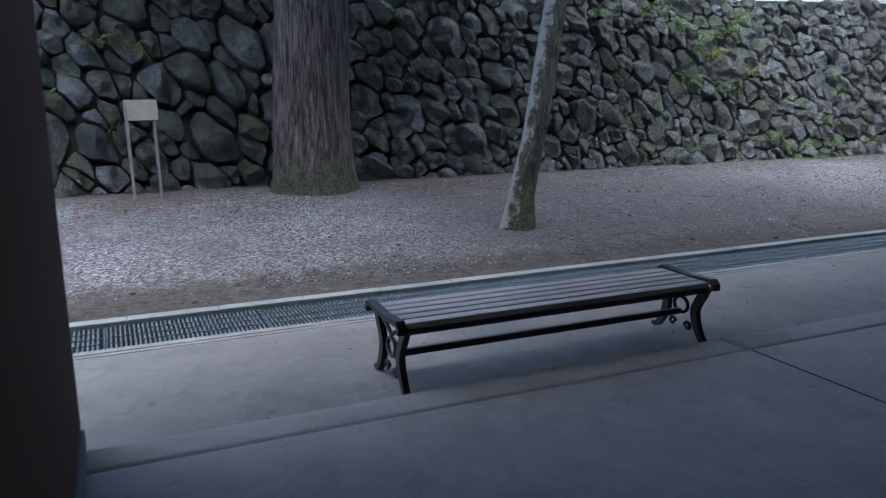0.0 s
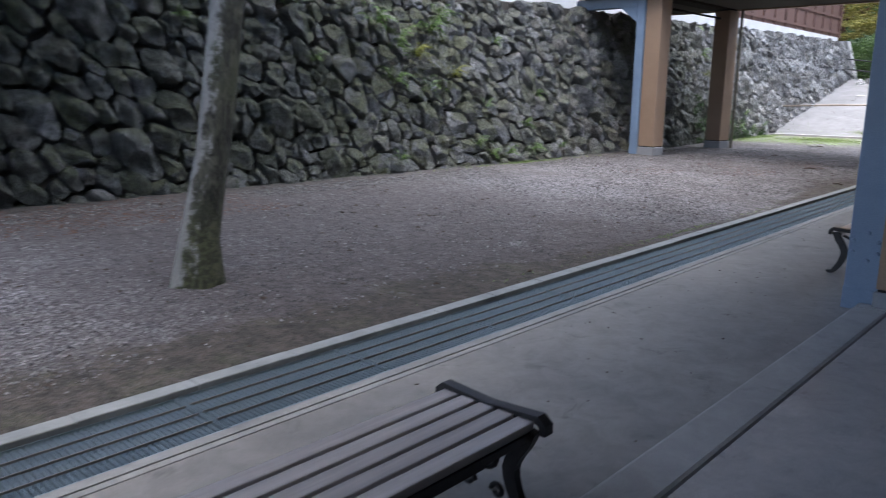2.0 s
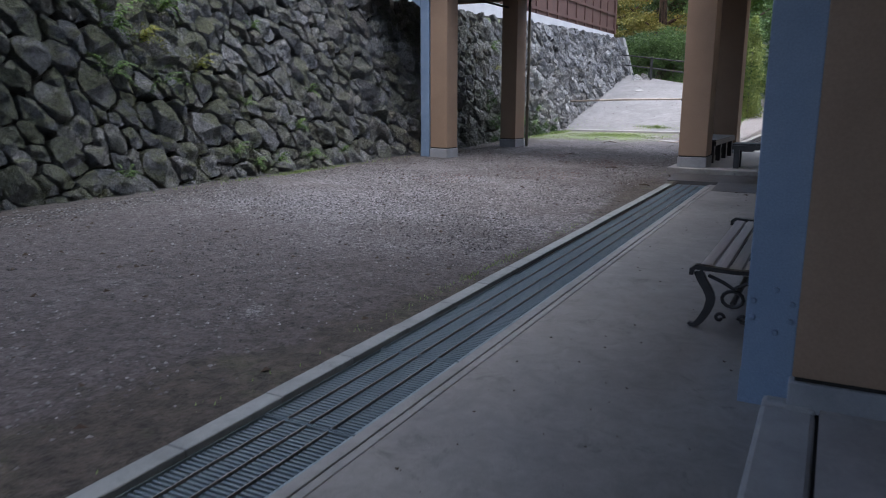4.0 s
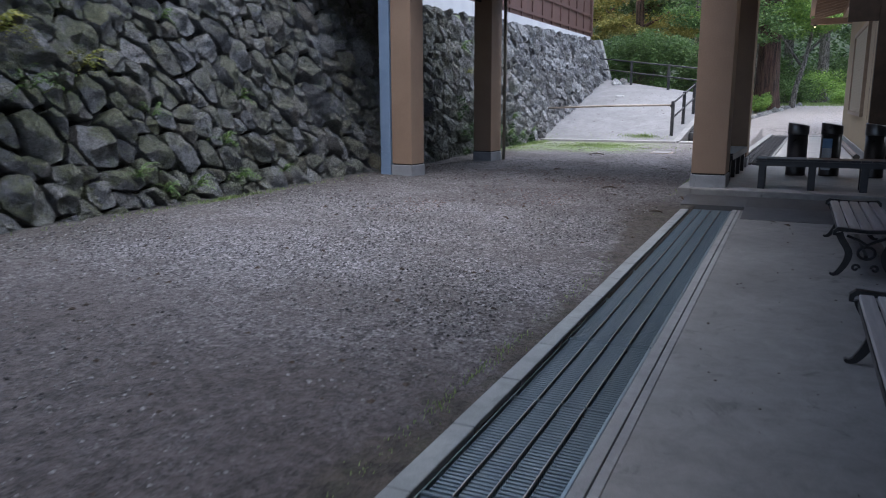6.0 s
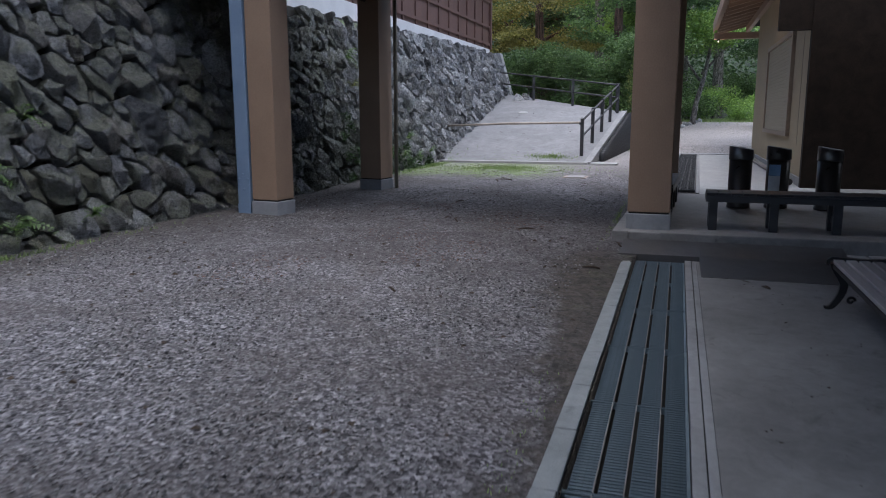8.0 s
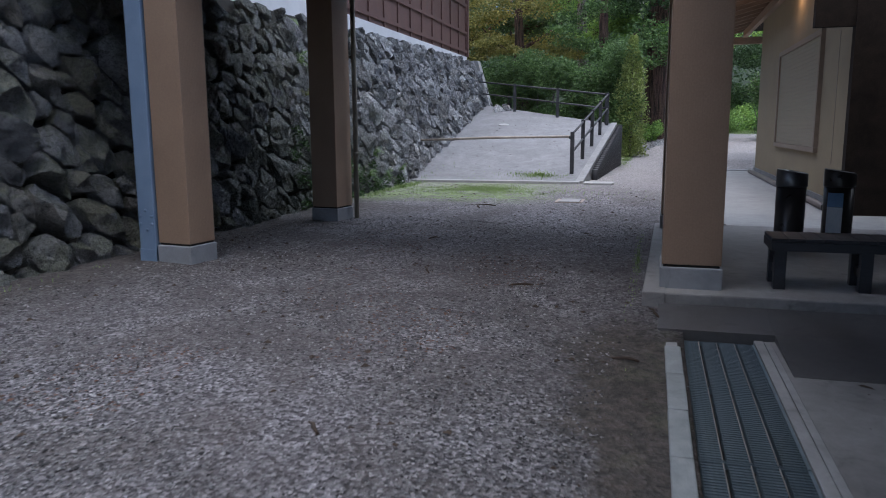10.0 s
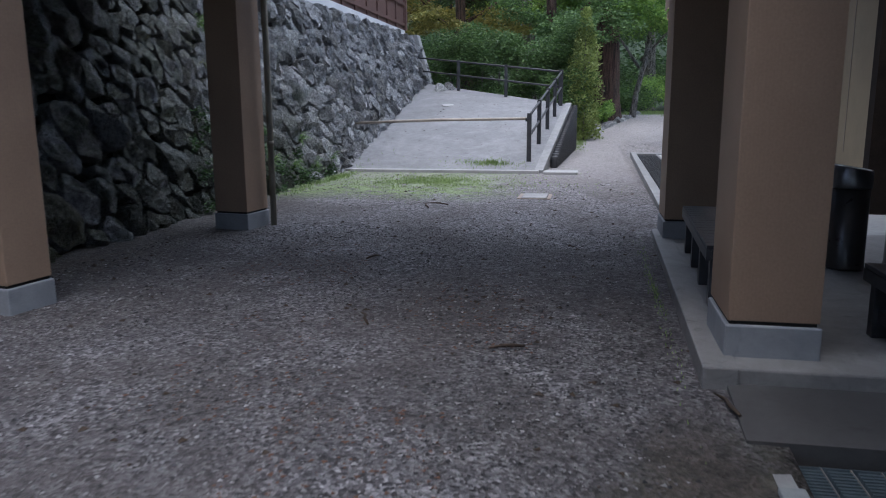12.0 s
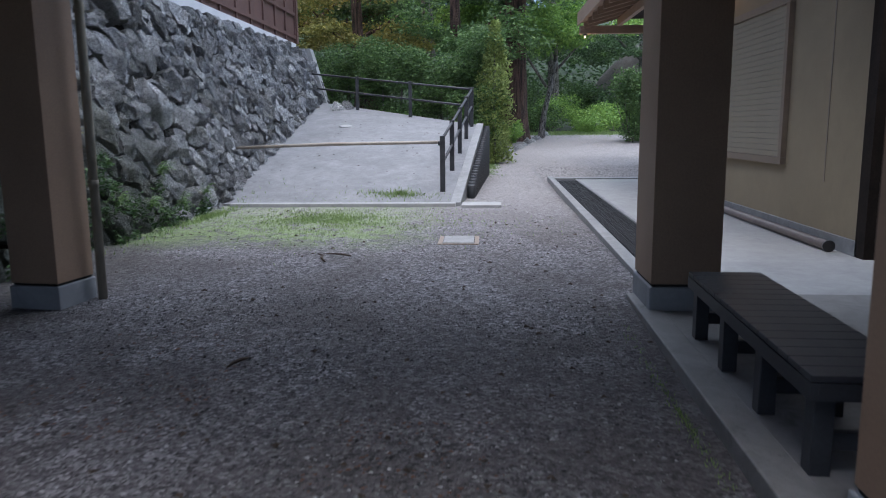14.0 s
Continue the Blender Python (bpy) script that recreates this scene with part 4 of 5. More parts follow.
for i in range(28):
    x = 28.6 + i * 0.21
    ob = part("pile", pile_me, RAIL_PAINT, ramp_ob, "", pose(x, 7.02 - 0.05 * (x - 27.3) - 0.09, 0.1) @ Matrix.Diagonal((1, 1, (ramp_z(x) - 0.12) / 0.52, 1)))
structure("step_slab", boxes((27.0, 27.5, 6.35, 7.0, 0.1, 0.29), bevel=0.01), PALE_CONCRETE, "pale concrete slab at the foot of the ramp", "slab")


def rail_line(name, pts, label, spacing_posts, heights=(0.92, 0.5)):
    f = thing(name, pts[0], label, "fence", "ramp railings")
    o = Vector(pts[0])
    for p in spacing_posts:
        d = Vector(p) - o
        part("post", boxes((d.x - 0.045, d.x + 0.045, d.y - 0.045, d.y + 0.045, d.z - 0.06, d.z + 0.97), bevel=0.006), RAIL_PAINT, f)
    for h in heights:
        bm = bmesh.new()
        tube(bm, [Vector(p) - o + Vector((0, 0, h)) for p in pts], 0.027, 8)
        part("rail", bm, RAIL_PAINT, f)
    return f


side_pts = [(28.1 + 1.5 * k, 7.36 - 0.1 * k, ramp_z(28.1 + 1.5 * k)) for k in range(5)]
rail_line("ramp_railing", side_pts, "dark painted post-and-rail railing beside the ramp", side_pts)
back_pts = [(34.28 + 0.62 * k, 7.0 + 0.83 * k, ramp_z(34.28 + 0.62 * k) - 0.02) for k in range(8)]
rail_line("back_railing", back_pts, "grey post-and-rail railing before the hedge", back_pts[::2])
bar = thing("barrier_pole", (28.1, 7.42, 1.28), "pale bamboo barrier pole laid across the ramp", "barrier")
bm = bmesh.new()
tube(bm, [(0.02, 0.0, 0), (0.4, 2.0, -0.03), (0.85, 3.9, -0.1)], [0.03, 0.034, 0.028], 10)
part("pole", bm, BAMBOO, bar)
bm = bmesh.new()
tube(bm, [(0.0, 0.02, -0.02), (0.02, -0.1, -0.02)], 0.04, 8)
part("end_cap", bm, RAIL_PAINT, bar)

cover = thing("drain_cover", (23.45, 6.68, ground_z(23.8, 6.9) - 0.043), "small concrete drain cover with a rusty rim", "drain cover")
part("lid", boxes((0.04, 0.6, 0.06, 0.42, 0, 0.06), bevel=0.006), KERB_CONCRETE, cover)
part("rim", boxes((0, 0.64, 0, 0.05, 0, 0.05), (0, 0.64, 0.43, 0.48, 0, 0.05), (0, 0.035, 0.051, 0.429, 0, 0.05), (0.605, 0.64, 0.051, 0.429, 0, 0.05)), FRAME_BROWN, cover, "rusty rim")


# ---- stone retaining wall ----
def stone_cells(rng, x0, x1):
    """Uneven cells that fill the battered face between x0 and x1, as (centre x, centre s, polygon)."""
    slope = math.hypot(1, 0.29)
    pts, grid = [], {}

    def radius(x):
        return float(np.interp(x, [-6, 3.0, 6, 12, 16, 26, 38], [0.46, 0.44, 0.34, 0.33, 0.40, 0.44, 0.42]))

    ang, stretch = math.radians(-52), 1.28
    ca, sa = math.cos(ang), math.sin(ang)

    def warp(dx, ds):
        """The step in the stones' own leaning, stretched measure."""
        return (dx * ca + ds * sa) / stretch, (-dx * sa + ds * ca) * stretch

    def near2(x, s, q):
        p, t = warp(x - q[0], s - q[1])
        return p * p + t * t

    tries = 0
    while tries < 30000:
        tries += 1
        x, s = rng.uniform(x0, x1), rng.uniform(0.0, 4.15)
        r = radius(x) * rng.choice([0.5, 0.75, 1.0, 1.3], p=[0.30, 0.28, 0.26, 0.16])
        c = (int(x // 0.8), int(s // 0.8))
        if all(near2(x, s, q) > (0.5 * (r + q[2])) ** 2 for i in (-1, 0, 1) for j in (-1, 0, 1) for q in grid.get((c[0] + i, c[1] + j), ())):
            grid.setdefault(c, []).append((x, s, r))
            pts.append((x, s, r))
    cells = []
    for x, s, r in pts:
        top = (wall_top(x) - 0.0) * slope
        if s > top - 0.02:
            continue
        poly = [(x + 0.75 * math.cos(a), s + 0.75 * math.sin(a)) for a in np.linspace(0, 2 * math.pi, 16, endpoint=False)]
        c = (int(x // 0.8), int(s // 0.8))
        cuts = [((0.0, -1.0), 0.05), ((0.0, 1.0), top + 0.05)]
        for i in range(-2, 3):
            for j in range(-2, 3):
                for q in grid.get((c[0] + i, c[1] + j), ()):
                    dx, ds = q[0] - x, q[1] - s
                    wp, wq = warp(dx, ds)
                    d2 = wp * wp + wq * wq
                    if 0 < d2 < 3.0:
                        d = math.sqrt(d2)
                        m = 0.5 * d + (r * r - q[2] * q[2]) / (2 * d) * 0.5
                        wp, wq = wp / d / stretch, wq / d * stretch
                        nx, ns = wp * ca - wq * sa, wp * sa + wq * ca
                        cuts.append(((nx, ns), nx * x + ns * s + m))
        for (nx, ns), k in cuts:
            out = []
            for a, b in zip(poly, poly[1:] + poly[:1]):
                fa, fb = nx * a[0] + ns * a[1] - k, nx * b[0] + ns * b[1] - k
                if fa <= 0:
                    out.append(a)
                if (fa < 0 < fb) or (fb < 0 < fa):
                    t = fa / (fa - fb)
                    out.append((a[0] + t * (b[0] - a[0]), a[1] + t * (b[1] - a[1])))
            poly = out
            if len(poly) < 3:
                break
        if len(poly) >= 3:
            cells.append((x, s, poly))
    return cells


def stone_geometry(rng, poly, n=18, bulge=1.0, fill=1.0):
    """Rounded, lumpy stone over a plan polygon: verts (u, v, out) about its middle, and faces."""
    p = np.array(poly)
    mid = p.mean(axis=0)
    closed = np.vstack([p, p[:1]])
    seg = np.linalg.norm(np.diff(closed, axis=0), axis=1)
    run = np.concatenate([[0], np.cumsum(seg)])
    t = np.linspace(0, run[-1], n, endpoint=False)
    ring = np.stack([np.interp(t, run, closed[:, 0]), np.interp(t, run, closed[:, 1])], axis=1)
    ring = 0.07 * np.roll(ring, 1, 0) + 0.86 * ring + 0.07 * np.roll(ring, -1, 0)
    ring = ring - mid
    wob = rng.uniform(0, 40)
    ring = ring * np.array([[1 + 0.22 * noise.noise((3.2 * u + wob, 3.2 * v, wob)) + 0.10 * noise.noise((9 * u, 9 * v + wob, 2))] for u, v in ring])
    size = math.sqrt(max(np.mean((ring ** 2).sum(axis=1)), 1e-4))
    ring = ring * rng.uniform(0.83, 0.96) * fill
    height = size * rng.uniform(0.6, 1.1) * bulge
    planes = [(height * rng.uniform(0.7, 1.1), *(rng.normal(size=2) * 0.75)) for _ in range(5)] + [(height * 0.85, *(rng.normal(size=2) * 0.3))]
    seed = rng.uniform(0, 50, size=3)

    def lift(u, v, k):
        edge = height * 2.0 * math.sqrt(max(1 - k, 0.0)) + 0.1 * height
        chisel = min(h + a * u + b * v for h, a, b in planes)
        e = 0.42 * size * (0.3 - abs(noise.noise((u * 6 + seed[0], v * 6 + seed[1], seed[2])))) + 0.2 * size * noise.noise((u * 13 + seed[1], v * 13 + seed[0], seed[2])) + 0.18 * size * noise.noise((u * 2.2 / size + seed[2], v * 2.2 / size, seed[0]))
        return max(min(edge, chisel), -0.05 * size) + e * bulge * (0.4 + 0.6 * (1 - k))

    verts, faces = [], []
    shape = (1.0, 0.97, 0.88, 0.74, 0.55, 0.3)
    for r, k in enumerate(shape):
        for u, v in ring * k:
            verts.append((u, v, -0.5 * height - 0.1 if r == 0 else lift(u, v, k)))
    verts.append((0.0, 0.0, lift(0.0, 0.0, 0.0)))
    rows = len(shape) - 1
    for a in range(rows):
        for k in range(n):
            faces.append((a * n + k, a * n + (k + 1) % n, (a + 1) * n + (k + 1) % n, (a + 1) * n + k))
    for k in range(n):
        faces.append((rows * n + k, rows * n + (k + 1) % n, (rows + 1) * n))
    return mid, verts, faces


def build_stone_wall():
    rng = np.random.default_rng(7)
    bm = bmesh.new()
    xs = list(np.arange(-8, 38.3, 2.0)) + [38.4]
    rows = []
    for x in xs:
        zt = wall_top(x)
        rows.append([bm.verts.new((x, wall_face(-0.2) + 0.24, -0.2)), bm.verts.new((x, wall_face(zt) + 0.24, zt)), bm.verts.new((x, wall_face(zt) + 0.7, zt)), bm.verts.new((x, wall_face(zt) + 0.7, -0.2))])
    for a, b in zip(rows, rows[1:]):
        for k in range(4):
            bm.faces.new((a[k], b[k], b[(k + 1) % 4], a[(k + 1) % 4]))
    bm.faces.new(rows[0])
    bm.faces.new(rows[-1][::-1])
    wall = structure("wall_north", bm, SOIL, "battered dry-stone retaining wall, mossy grey boulders with ferns", "retaining wall")
    slope = math.hypot(1, 0.29)
    lean = Matrix(((1, 0, 0), (0, 0.29 / slope, -1 / slope), (0, 1 / slope, 0.29 / slope))).to_4x4()
    cells = stone_cells(rng, -8, 38.3)
    near = [c for c in cells if 9.0 < c[0] < 17.0][:300]
    near_ids = {id(c) for c in near}
    all_v, all_f = [], []
    for c in cells:
        mid, v, f = stone_geometry(rng, c[2], 18, float(np.interp(c[0], [0, 10, 18, 24, 29], [0.85, 0.8, 0.68, 0.58, 0.55])), float(np.interp(c[0], [17, 24], [1.0, 0.98])))
        m = Matrix.Translation((mid[0], wall_face(mid[1] / slope), mid[1] / slope)) @ lean
        if id(c) in near_ids:
            ob = part("stone", from_arrays("stone", v, f, STONE, sharp=34), STONE, wall)
            ob.matrix_basis = m
        else:
            o = len(all_v)
            all_v.extend(tuple(m @ Vector(p)) for p in v)
            all_f.extend(tuple(o + i for i in q) for q in f)
    rest = part("stones", from_arrays("stones", all_v, all_f, STONE, sharp=34), STONE, wall, "mossy grey boulders")
    tagged(rest, kind="stuff")
    bm = prism(bmesh.new(), [(38.3, 10.9), (38.75, 10.9), (38.75, 12.9), (38.3, 12.9)], lambda x: -0.1, lambda x: 3.95)
    for v in bm.verts:
        if v.co.y < 12:
            v.co.y = wall_face(v.co.z) - 0.1
    part("end_cap", bm, PALE_CONCRETE, wall, "pale concrete end of the wall")
    return wall


stone_wall = build_stone_wall()

# pale concrete stub and shrubs on the wall top
stub = thing("concrete_stub", (9.7, 12.05, 3.25), "pale concrete stub standing on the wall top", "stub")
part("block", boxes((0, 0.45, -0.1, 0.35, 0, 0.9), bevel=0.02), PALE_CONCRETE, stub)

# ---- building on the terrace ----
upper = thing("upper_building", (11.8, 12.5, 3.3), "reddish-brown boarded building on a white plinth above the wall", "building")
part("plinth", boxes((0, 26.75, 0, 0.2, 0, 0.82), bevel=0.01), WHITE_PLASTER, upper, "white plaster plinth")
part("wall", boxes((0, 26.8, 0.03, 0.25, 0.822, 4.2), (26.6, 26.8, 0.251, 6, 0.1, 4.2), (0, 0.2, 0.251, 6, 0.1, 4.2)), RED_WOOD, upper, "reddish-brown boards")
for k in range(25):
    x = 0.0 + k * 1.11
    part("batten", boxes((x, x + 0.09, -0.015, 0.029, 0.83, 4.2), bevel=0.004), RED_WOOD, upper)
for z in (0.95, 1.62, 2.6):
    part("rail", boxes((0, 26.8, -0.028, -0.016, z, z + 0.1), bevel=0.003), RED_WOOD, upper)
part("corner_post", boxes((26.66, 26.86, -0.06, 0.14, 0.825, 4.2), bevel=0.006), RED_WOOD, upper)
part("roof", boxes((-0.8, 27.6, -0.9, 7, 4.2, 4.5)), DARK_WOOD, upper)


# ---- trees ----
def trunk_mesh(name, pts, radii, n, material, seed, lump=0.12, flare=0.0):
    bm = bmesh.new()
    dense, rad = [], []
    for i in range(len(pts) - 1):
        steps = 7
        for k in range(steps):
            t = k / steps
            dense.append(Vector(pts[i]).lerp(Vector(pts[i + 1]), t))
            rad.append(radii[i] * (1 - t) + radii[i + 1] * t)
    dense.append(Vector(pts[-1]))
    rad.append(radii[-1])
    tube(bm, dense, rad, n)
    for v in bm.verts:
        c = min(dense, key=lambda p: abs(p.z - v.co.z))
        d = v.co - c
        ang = math.atan2(d.y, d.x)
        k = 1 - 0.7 * lump * abs(noise.noise((math.cos(ang) * 11 + seed, math.sin(ang) * 11, v.co.z * 0.4))) + lump * noise.noise((math.cos(ang) * 1.6 + seed, math.sin(ang) * 1.6, v.co.z * 0.35)) + 0.35 * lump * noise.noise((math.cos(ang) * 7 + seed, math.sin(ang) * 7, v.co.z * 0.8))
        h = max(v.co.z - dense[0].z, 0)
        if flare:
            k += flare * math.exp(-h * 2.2) * (1 + 0.5 * math.sin(ang * 5 + seed))
        v.co = c + Vector((d.x * k, d.y * k, d.z))
    return to_mesh(name, bm, material)


def tree(name, at, trunk_pts, radii, bark, lobes, leaves, leaf_size, leaf_mat, label, seed, limbs=(), category="tree", group="", n=14, lump=0.12, flare=0.0, slim=0.5):
    rng = np.random.default_rng(seed)
    t = thing(name, at, label, category, group)
    part("trunk", trunk_mesh("trunk", trunk_pts, radii, n, bark, seed, lump, flare), bark, t)
    for pts, r in limbs:
        bm = bmesh.new()
        tube(bm, pts, [r * (1 - 0.75 * k / (len(pts) - 1)) for k in range(len(pts))], 7)
        part("limb", bm, bark, t)
    sub = []
    for x, y, z, rx, ry, rz in lobes:
        for _ in range(9):
            d = rng.normal(size=3)
            d /= np.linalg.norm(d)
            k = rng.uniform(0.32, 0.52)
            sub.append((x + d[0] * rx * 0.75, y + d[1] * ry * 0.75, z + d[2] * rz * 0.75, rx * k, ry * k, rz * k * 0.7))
    if sub:
        pts = clump_points(rng, sub, max(leaves // len(sub), 4), 0.3)
        part("crown", leaf_mesh("crown", pts, leaf_size, leaf_mat, rng, 0.25, slim), leaf_mat, t, "uneven leafy crown")
    return t


# its crown is unseen, made wide and dense to shade the west yard
tree("cedar", (2.6, 10.4, 0.12), [(0, 0, -0.1), (0.0, 0, 0.8), (0.06, 0, 2.6), (0.12, 0, 8), (0.15, 0, 15)], [0.58, 0.55, 0.5, 0.44, 0.3], CEDAR_BARK,
     [(0, -0.8, 8.0, 5.0, 4.2, 1.4), (-3, 0, 9.0, 4.0, 3.6, 1.4), (0.5, 0, 11, 4.4, 3.8, 1.8), (0, 0.4, 14.5, 3.0, 3.0, 1.8), (0.1, 0, 17, 1.5, 1.5, 2.0)], 42000, 0.36, LEAF_DARK,
     "massive cedar trunk with furrowed greyish-brown bark by the wall", 3, n=84, lump=0.10, flare=0.16)
# crown out of view, thickened to darken gravel and wall beneath it
tree("leaning_tree", (4.0, 6.98, 0.05), [(-0.02, 0, -0.08), (0.02, 0, 0.35), (0.16, 0, 1.0), (0.29, 0, 1.75), (0.42, 0, 2.5), (0.75, 0.1, 4.2), (1.0, 0.2, 6.2)], [0.175, 0.135, 0.122, 0.118, 0.11, 0.09, 0.05], PALE_BARK,
     [(1.0, 0.2, 6.0, 3.2, 2.8, 1.1), (2.2, 0.5, 6.8, 2.4, 2.6, 1.0), (-0.8, -0.2, 6.6, 2.6, 2.4, 1.0), (1.6, 1.8, 5.6, 2.2, 2.0, 0.9), (0.6, -1.2, 5.8, 2.2, 1.6, 0.8)], 56000, 0.21, LEAF_DARK,
     "slender leaning tree with pale mottled bark in the gravel", 5,
     [([(0.75, 0.1, 4.2), (1.5, 0.3, 5.4), (2.2, 0.5, 6.8)], 0.06), ([(0.7, 0.1, 4.0), (0.1, -0.1, 5.4), (-0.5, -0.2, 6.8)], 0.05)], n=20, lump=0.25, flare=0.25)

# beside the far path
tree("red_cedar", (44.2, 5.53, 0.95), [(0, 0, -0.2), (0, 0, 1.2), (0.03, 0, 5), (0.05, 0, 14)], [0.6, 0.5, 0.44, 0.28], RED_BARK,
     [(0, 0, 6.2, 2.6, 2.6, 1.6), (0.2, 0.2, 8.6, 2.6, 2.6, 1.8), (0, 0, 11.5, 2.2, 2.2, 2.2)], 7000, 0.24, LEAF_DARK, "reddish-brown cedar trunk beside the garden path", 8, n=24, flare=0.15)
tree("garden_tree", (45.0, 4.45, 1.05), [(0, 0, -0.2), (0.1, -0.15, 1.0), (0.3, -0.45, 2.2), (0.5, -0.7, 4.0)], [0.15, 0.11, 0.095, 0.06], GREY_BARK,
     [(0.4, -0.5, 4.6, 2.6, 2.4, 1.3), (-0.8, 1.0, 4.8, 2.0, 2.0, 1.1), (0.6, -2.6, 4.6, 2.2, 2.0, 1.2), (0.2, 0, 6.4, 2.4, 2.4, 1.2)], 14000, 0.15, LEAF_BRIGHT, "small garden tree with a pale forked trunk", 9,
     [([(0.35, -0.25, 2.0), (0.0, 0.6, 3.2), (-0.6, 1.1, 4.4)], 0.07), ([(0.4, -0.3, 2.3), (0.6, -1.3, 3.4), (0.6, -2.4, 4.3)], 0.07)])

# broadleaf trees behind the hedge
WOODS = [
    (42.0, 7.6, 1.6, 0.22, LEAF_HEDGE, 8.0, 2.6, "dark-leaved tree overhanging the hedge", RED_BARK),
    (44.5, 11.5, 2.0, 0.24, LEAF_GOLD, 8.5, 2.8, "tree with leaves turning yellow behind the hedge", RED_BARK),
    (47.5, 9.0, 2.2, 0.28, LEAF_BRIGHT, 9.5, 3.0, "tall green tree behind the hedge", GREY_BARK),
    (46.0, 14.5, 2.3, 0.26, LEAF_GOLD, 9.0, 3.0, "yellowing maple beyond the hedge", RED_BARK),
    (50.0, 12.0, 2.4, 0.3, LEAF_DARK, 11.0, 3.4, "dark tree in the woods", RED_BARK),
    (52.0, 6.5, 1.6, 0.3, LEAF_DARK, 11.0, 3.4, "dark tree in the woods", GREY_BARK),
    (56.0, 3.0, 1.6, 0.3, LEAF_HEDGE, 11.0, 3.6, "spreading tree beyond the path", GREY_BARK),
    (55.0, 9.5, 2.0, 0.3, LEAF_HEDGE, 12.0, 3.6, "tall tree in the woods", RED_BARK),
    (50.0, 17.0, 2.6, 0.3, LEAF_HEDGE, 11.0, 3.6, "tall tree in the woods", RED_BARK),
    (57.0, -2.0, 1.6, 0.3, LEAF_DARK, 11.0, 3.6, "dark tree beyond the path", GREY_BARK),
    (60.0, 14.0, 3.0, 0.3, LEAF_DARK, 13.0, 4.2, "dark tree in the woods", RED_BARK),
    (62.0, 5.0, 1.6, 0.3, LEAF_DARK, 13.0, 4.2, "dark tree in the woods", GREY_BARK),
]
for i, (x, y, z, r, lm, h, w, lab, bark) in enumerate(WOODS):
    k = math.sin(i * 2.3)
    lobes = [(0.3 * k, 0.2, h * 0.52, w, w, h * 0.13), (-0.5 * k, 0.5, h * 0.7, w * 0.95, w * 0.9, h * 0.14), (0.5, -0.4 * k, h * 0.88, w * 0.75, w * 0.75, h * 0.13), (w * 0.5 * k, -w * 0.5, h * 0.42, w * 0.7, w * 0.7, h * 0.08), (-w * 0.4, w * 0.6 * k, h * 0.40, w * 0.6, w * 0.6, h * 0.08)]
    tree("woodland_tree", (x, y, z - 0.5), [(0, 0, -0.3), (0.05 * k, 0, h * 0.25), (0.1 * k, 0.1, h * 0.55), (0.1, 0.1, h * 0.85)], [r * 1.3, r, r * 0.8, r * 0.35], bark, lobes, 11000 if x < 50 else 12000, 0.15 if x < 50 else 0.17, lm, lab, 20 + i,
         [([(0.1 * k, 0.05, h * 0.4), (w * 0.4 * k, -w * 0.35, h * 0.48), (w * 0.6 * k, -w * 0.6, h * 0.55)], r * 0.4), ([(0.1 * k, 0.05, h * 0.35), (-w * 0.3, w * 0.4 * k, h * 0.42), (-w * 0.5, w * 0.7 * k, h * 0.5)], r * 0.4)], group="woods behind the hedge")

# the clipped hedge
rng = np.random.default_rng(31)
lobes = []
for i in range(130):
    t = rng.uniform(0, 1)
    y = 6.4 + 9.5 * t
    x = 35.9 + 0.75 * (y - 6.4) + 1.2 + rng.uniform(-0.5, 0.9)
    x = min(x, 44)
    top = 4.3 + 0.25 * math.sin(y * 1.3)
    lobes.append((x, y, rng.uniform(1.6, top - 0.35), 0.55, 0.55, 0.45))
hedge = thing("hedge", (38.5, 9.5, 1.2), "dense dark green clipped hedge behind the railing", "hedge")
part("leaves", leaf_mesh("leaves", clump_points(rng, lobes, 520, 0.6) - np.array([38.5, 9.5, 1.2]), 0.10, LEAF_HEDGE, rng, 0.1), LEAF_HEDGE, hedge)
for k in range(14):
    y = 6.6 + k * 0.68
    x = 35.9 + 0.75 * (y - 6.4) + 1.5
    bm = bmesh.new()
    tube(bm, [(x - 38.5, y - 9.5, -0.3), (x - 38.45, y - 9.45, 1.0), (x - 38.3, y - 9.5, 2.3)], [0.05, 0.04, 0.02], 6)
    part("stem", bm, GREY_BARK, hedge)


def conifer(at, height, radius, leaves, material, label, seed):
    rng = np.random.default_rng(seed)
    t = thing("columnar_shrub", at, label, "shrub")
    bm = bmesh.new()
    tube(bm, [(0, 0, -0.1), (0, 0, height * 0.5), (0, 0, height * 0.95)], [0.05, 0.04, 0.01], 8)
    part("stem", bm, GREY_BARK, t)
    z = rng.uniform(0.02, 1, leaves) ** 1.1
    a = rng.uniform(0, 2 * math.pi, leaves)
    r = radius * np.minimum(1, (1 - z) * 2.4 + 0.12) * rng.uniform(0.45, 1.05, leaves) * (1 + 0.22 * np.sin(a * 3 + z * 17))
    pts = np.stack([r * np.cos(a), r * np.sin(a), z * height], axis=1)
    part("foliage", leaf_mesh("foliage", pts, 0.11, material, rng, -0.7, 0.4), material, t)
    return t


conifer((37.0, 6.35, 0.42), 4.05, 0.48, 6500, LEAF_YELLOW, "yellow-green columnar shrub by the ramp", 41)


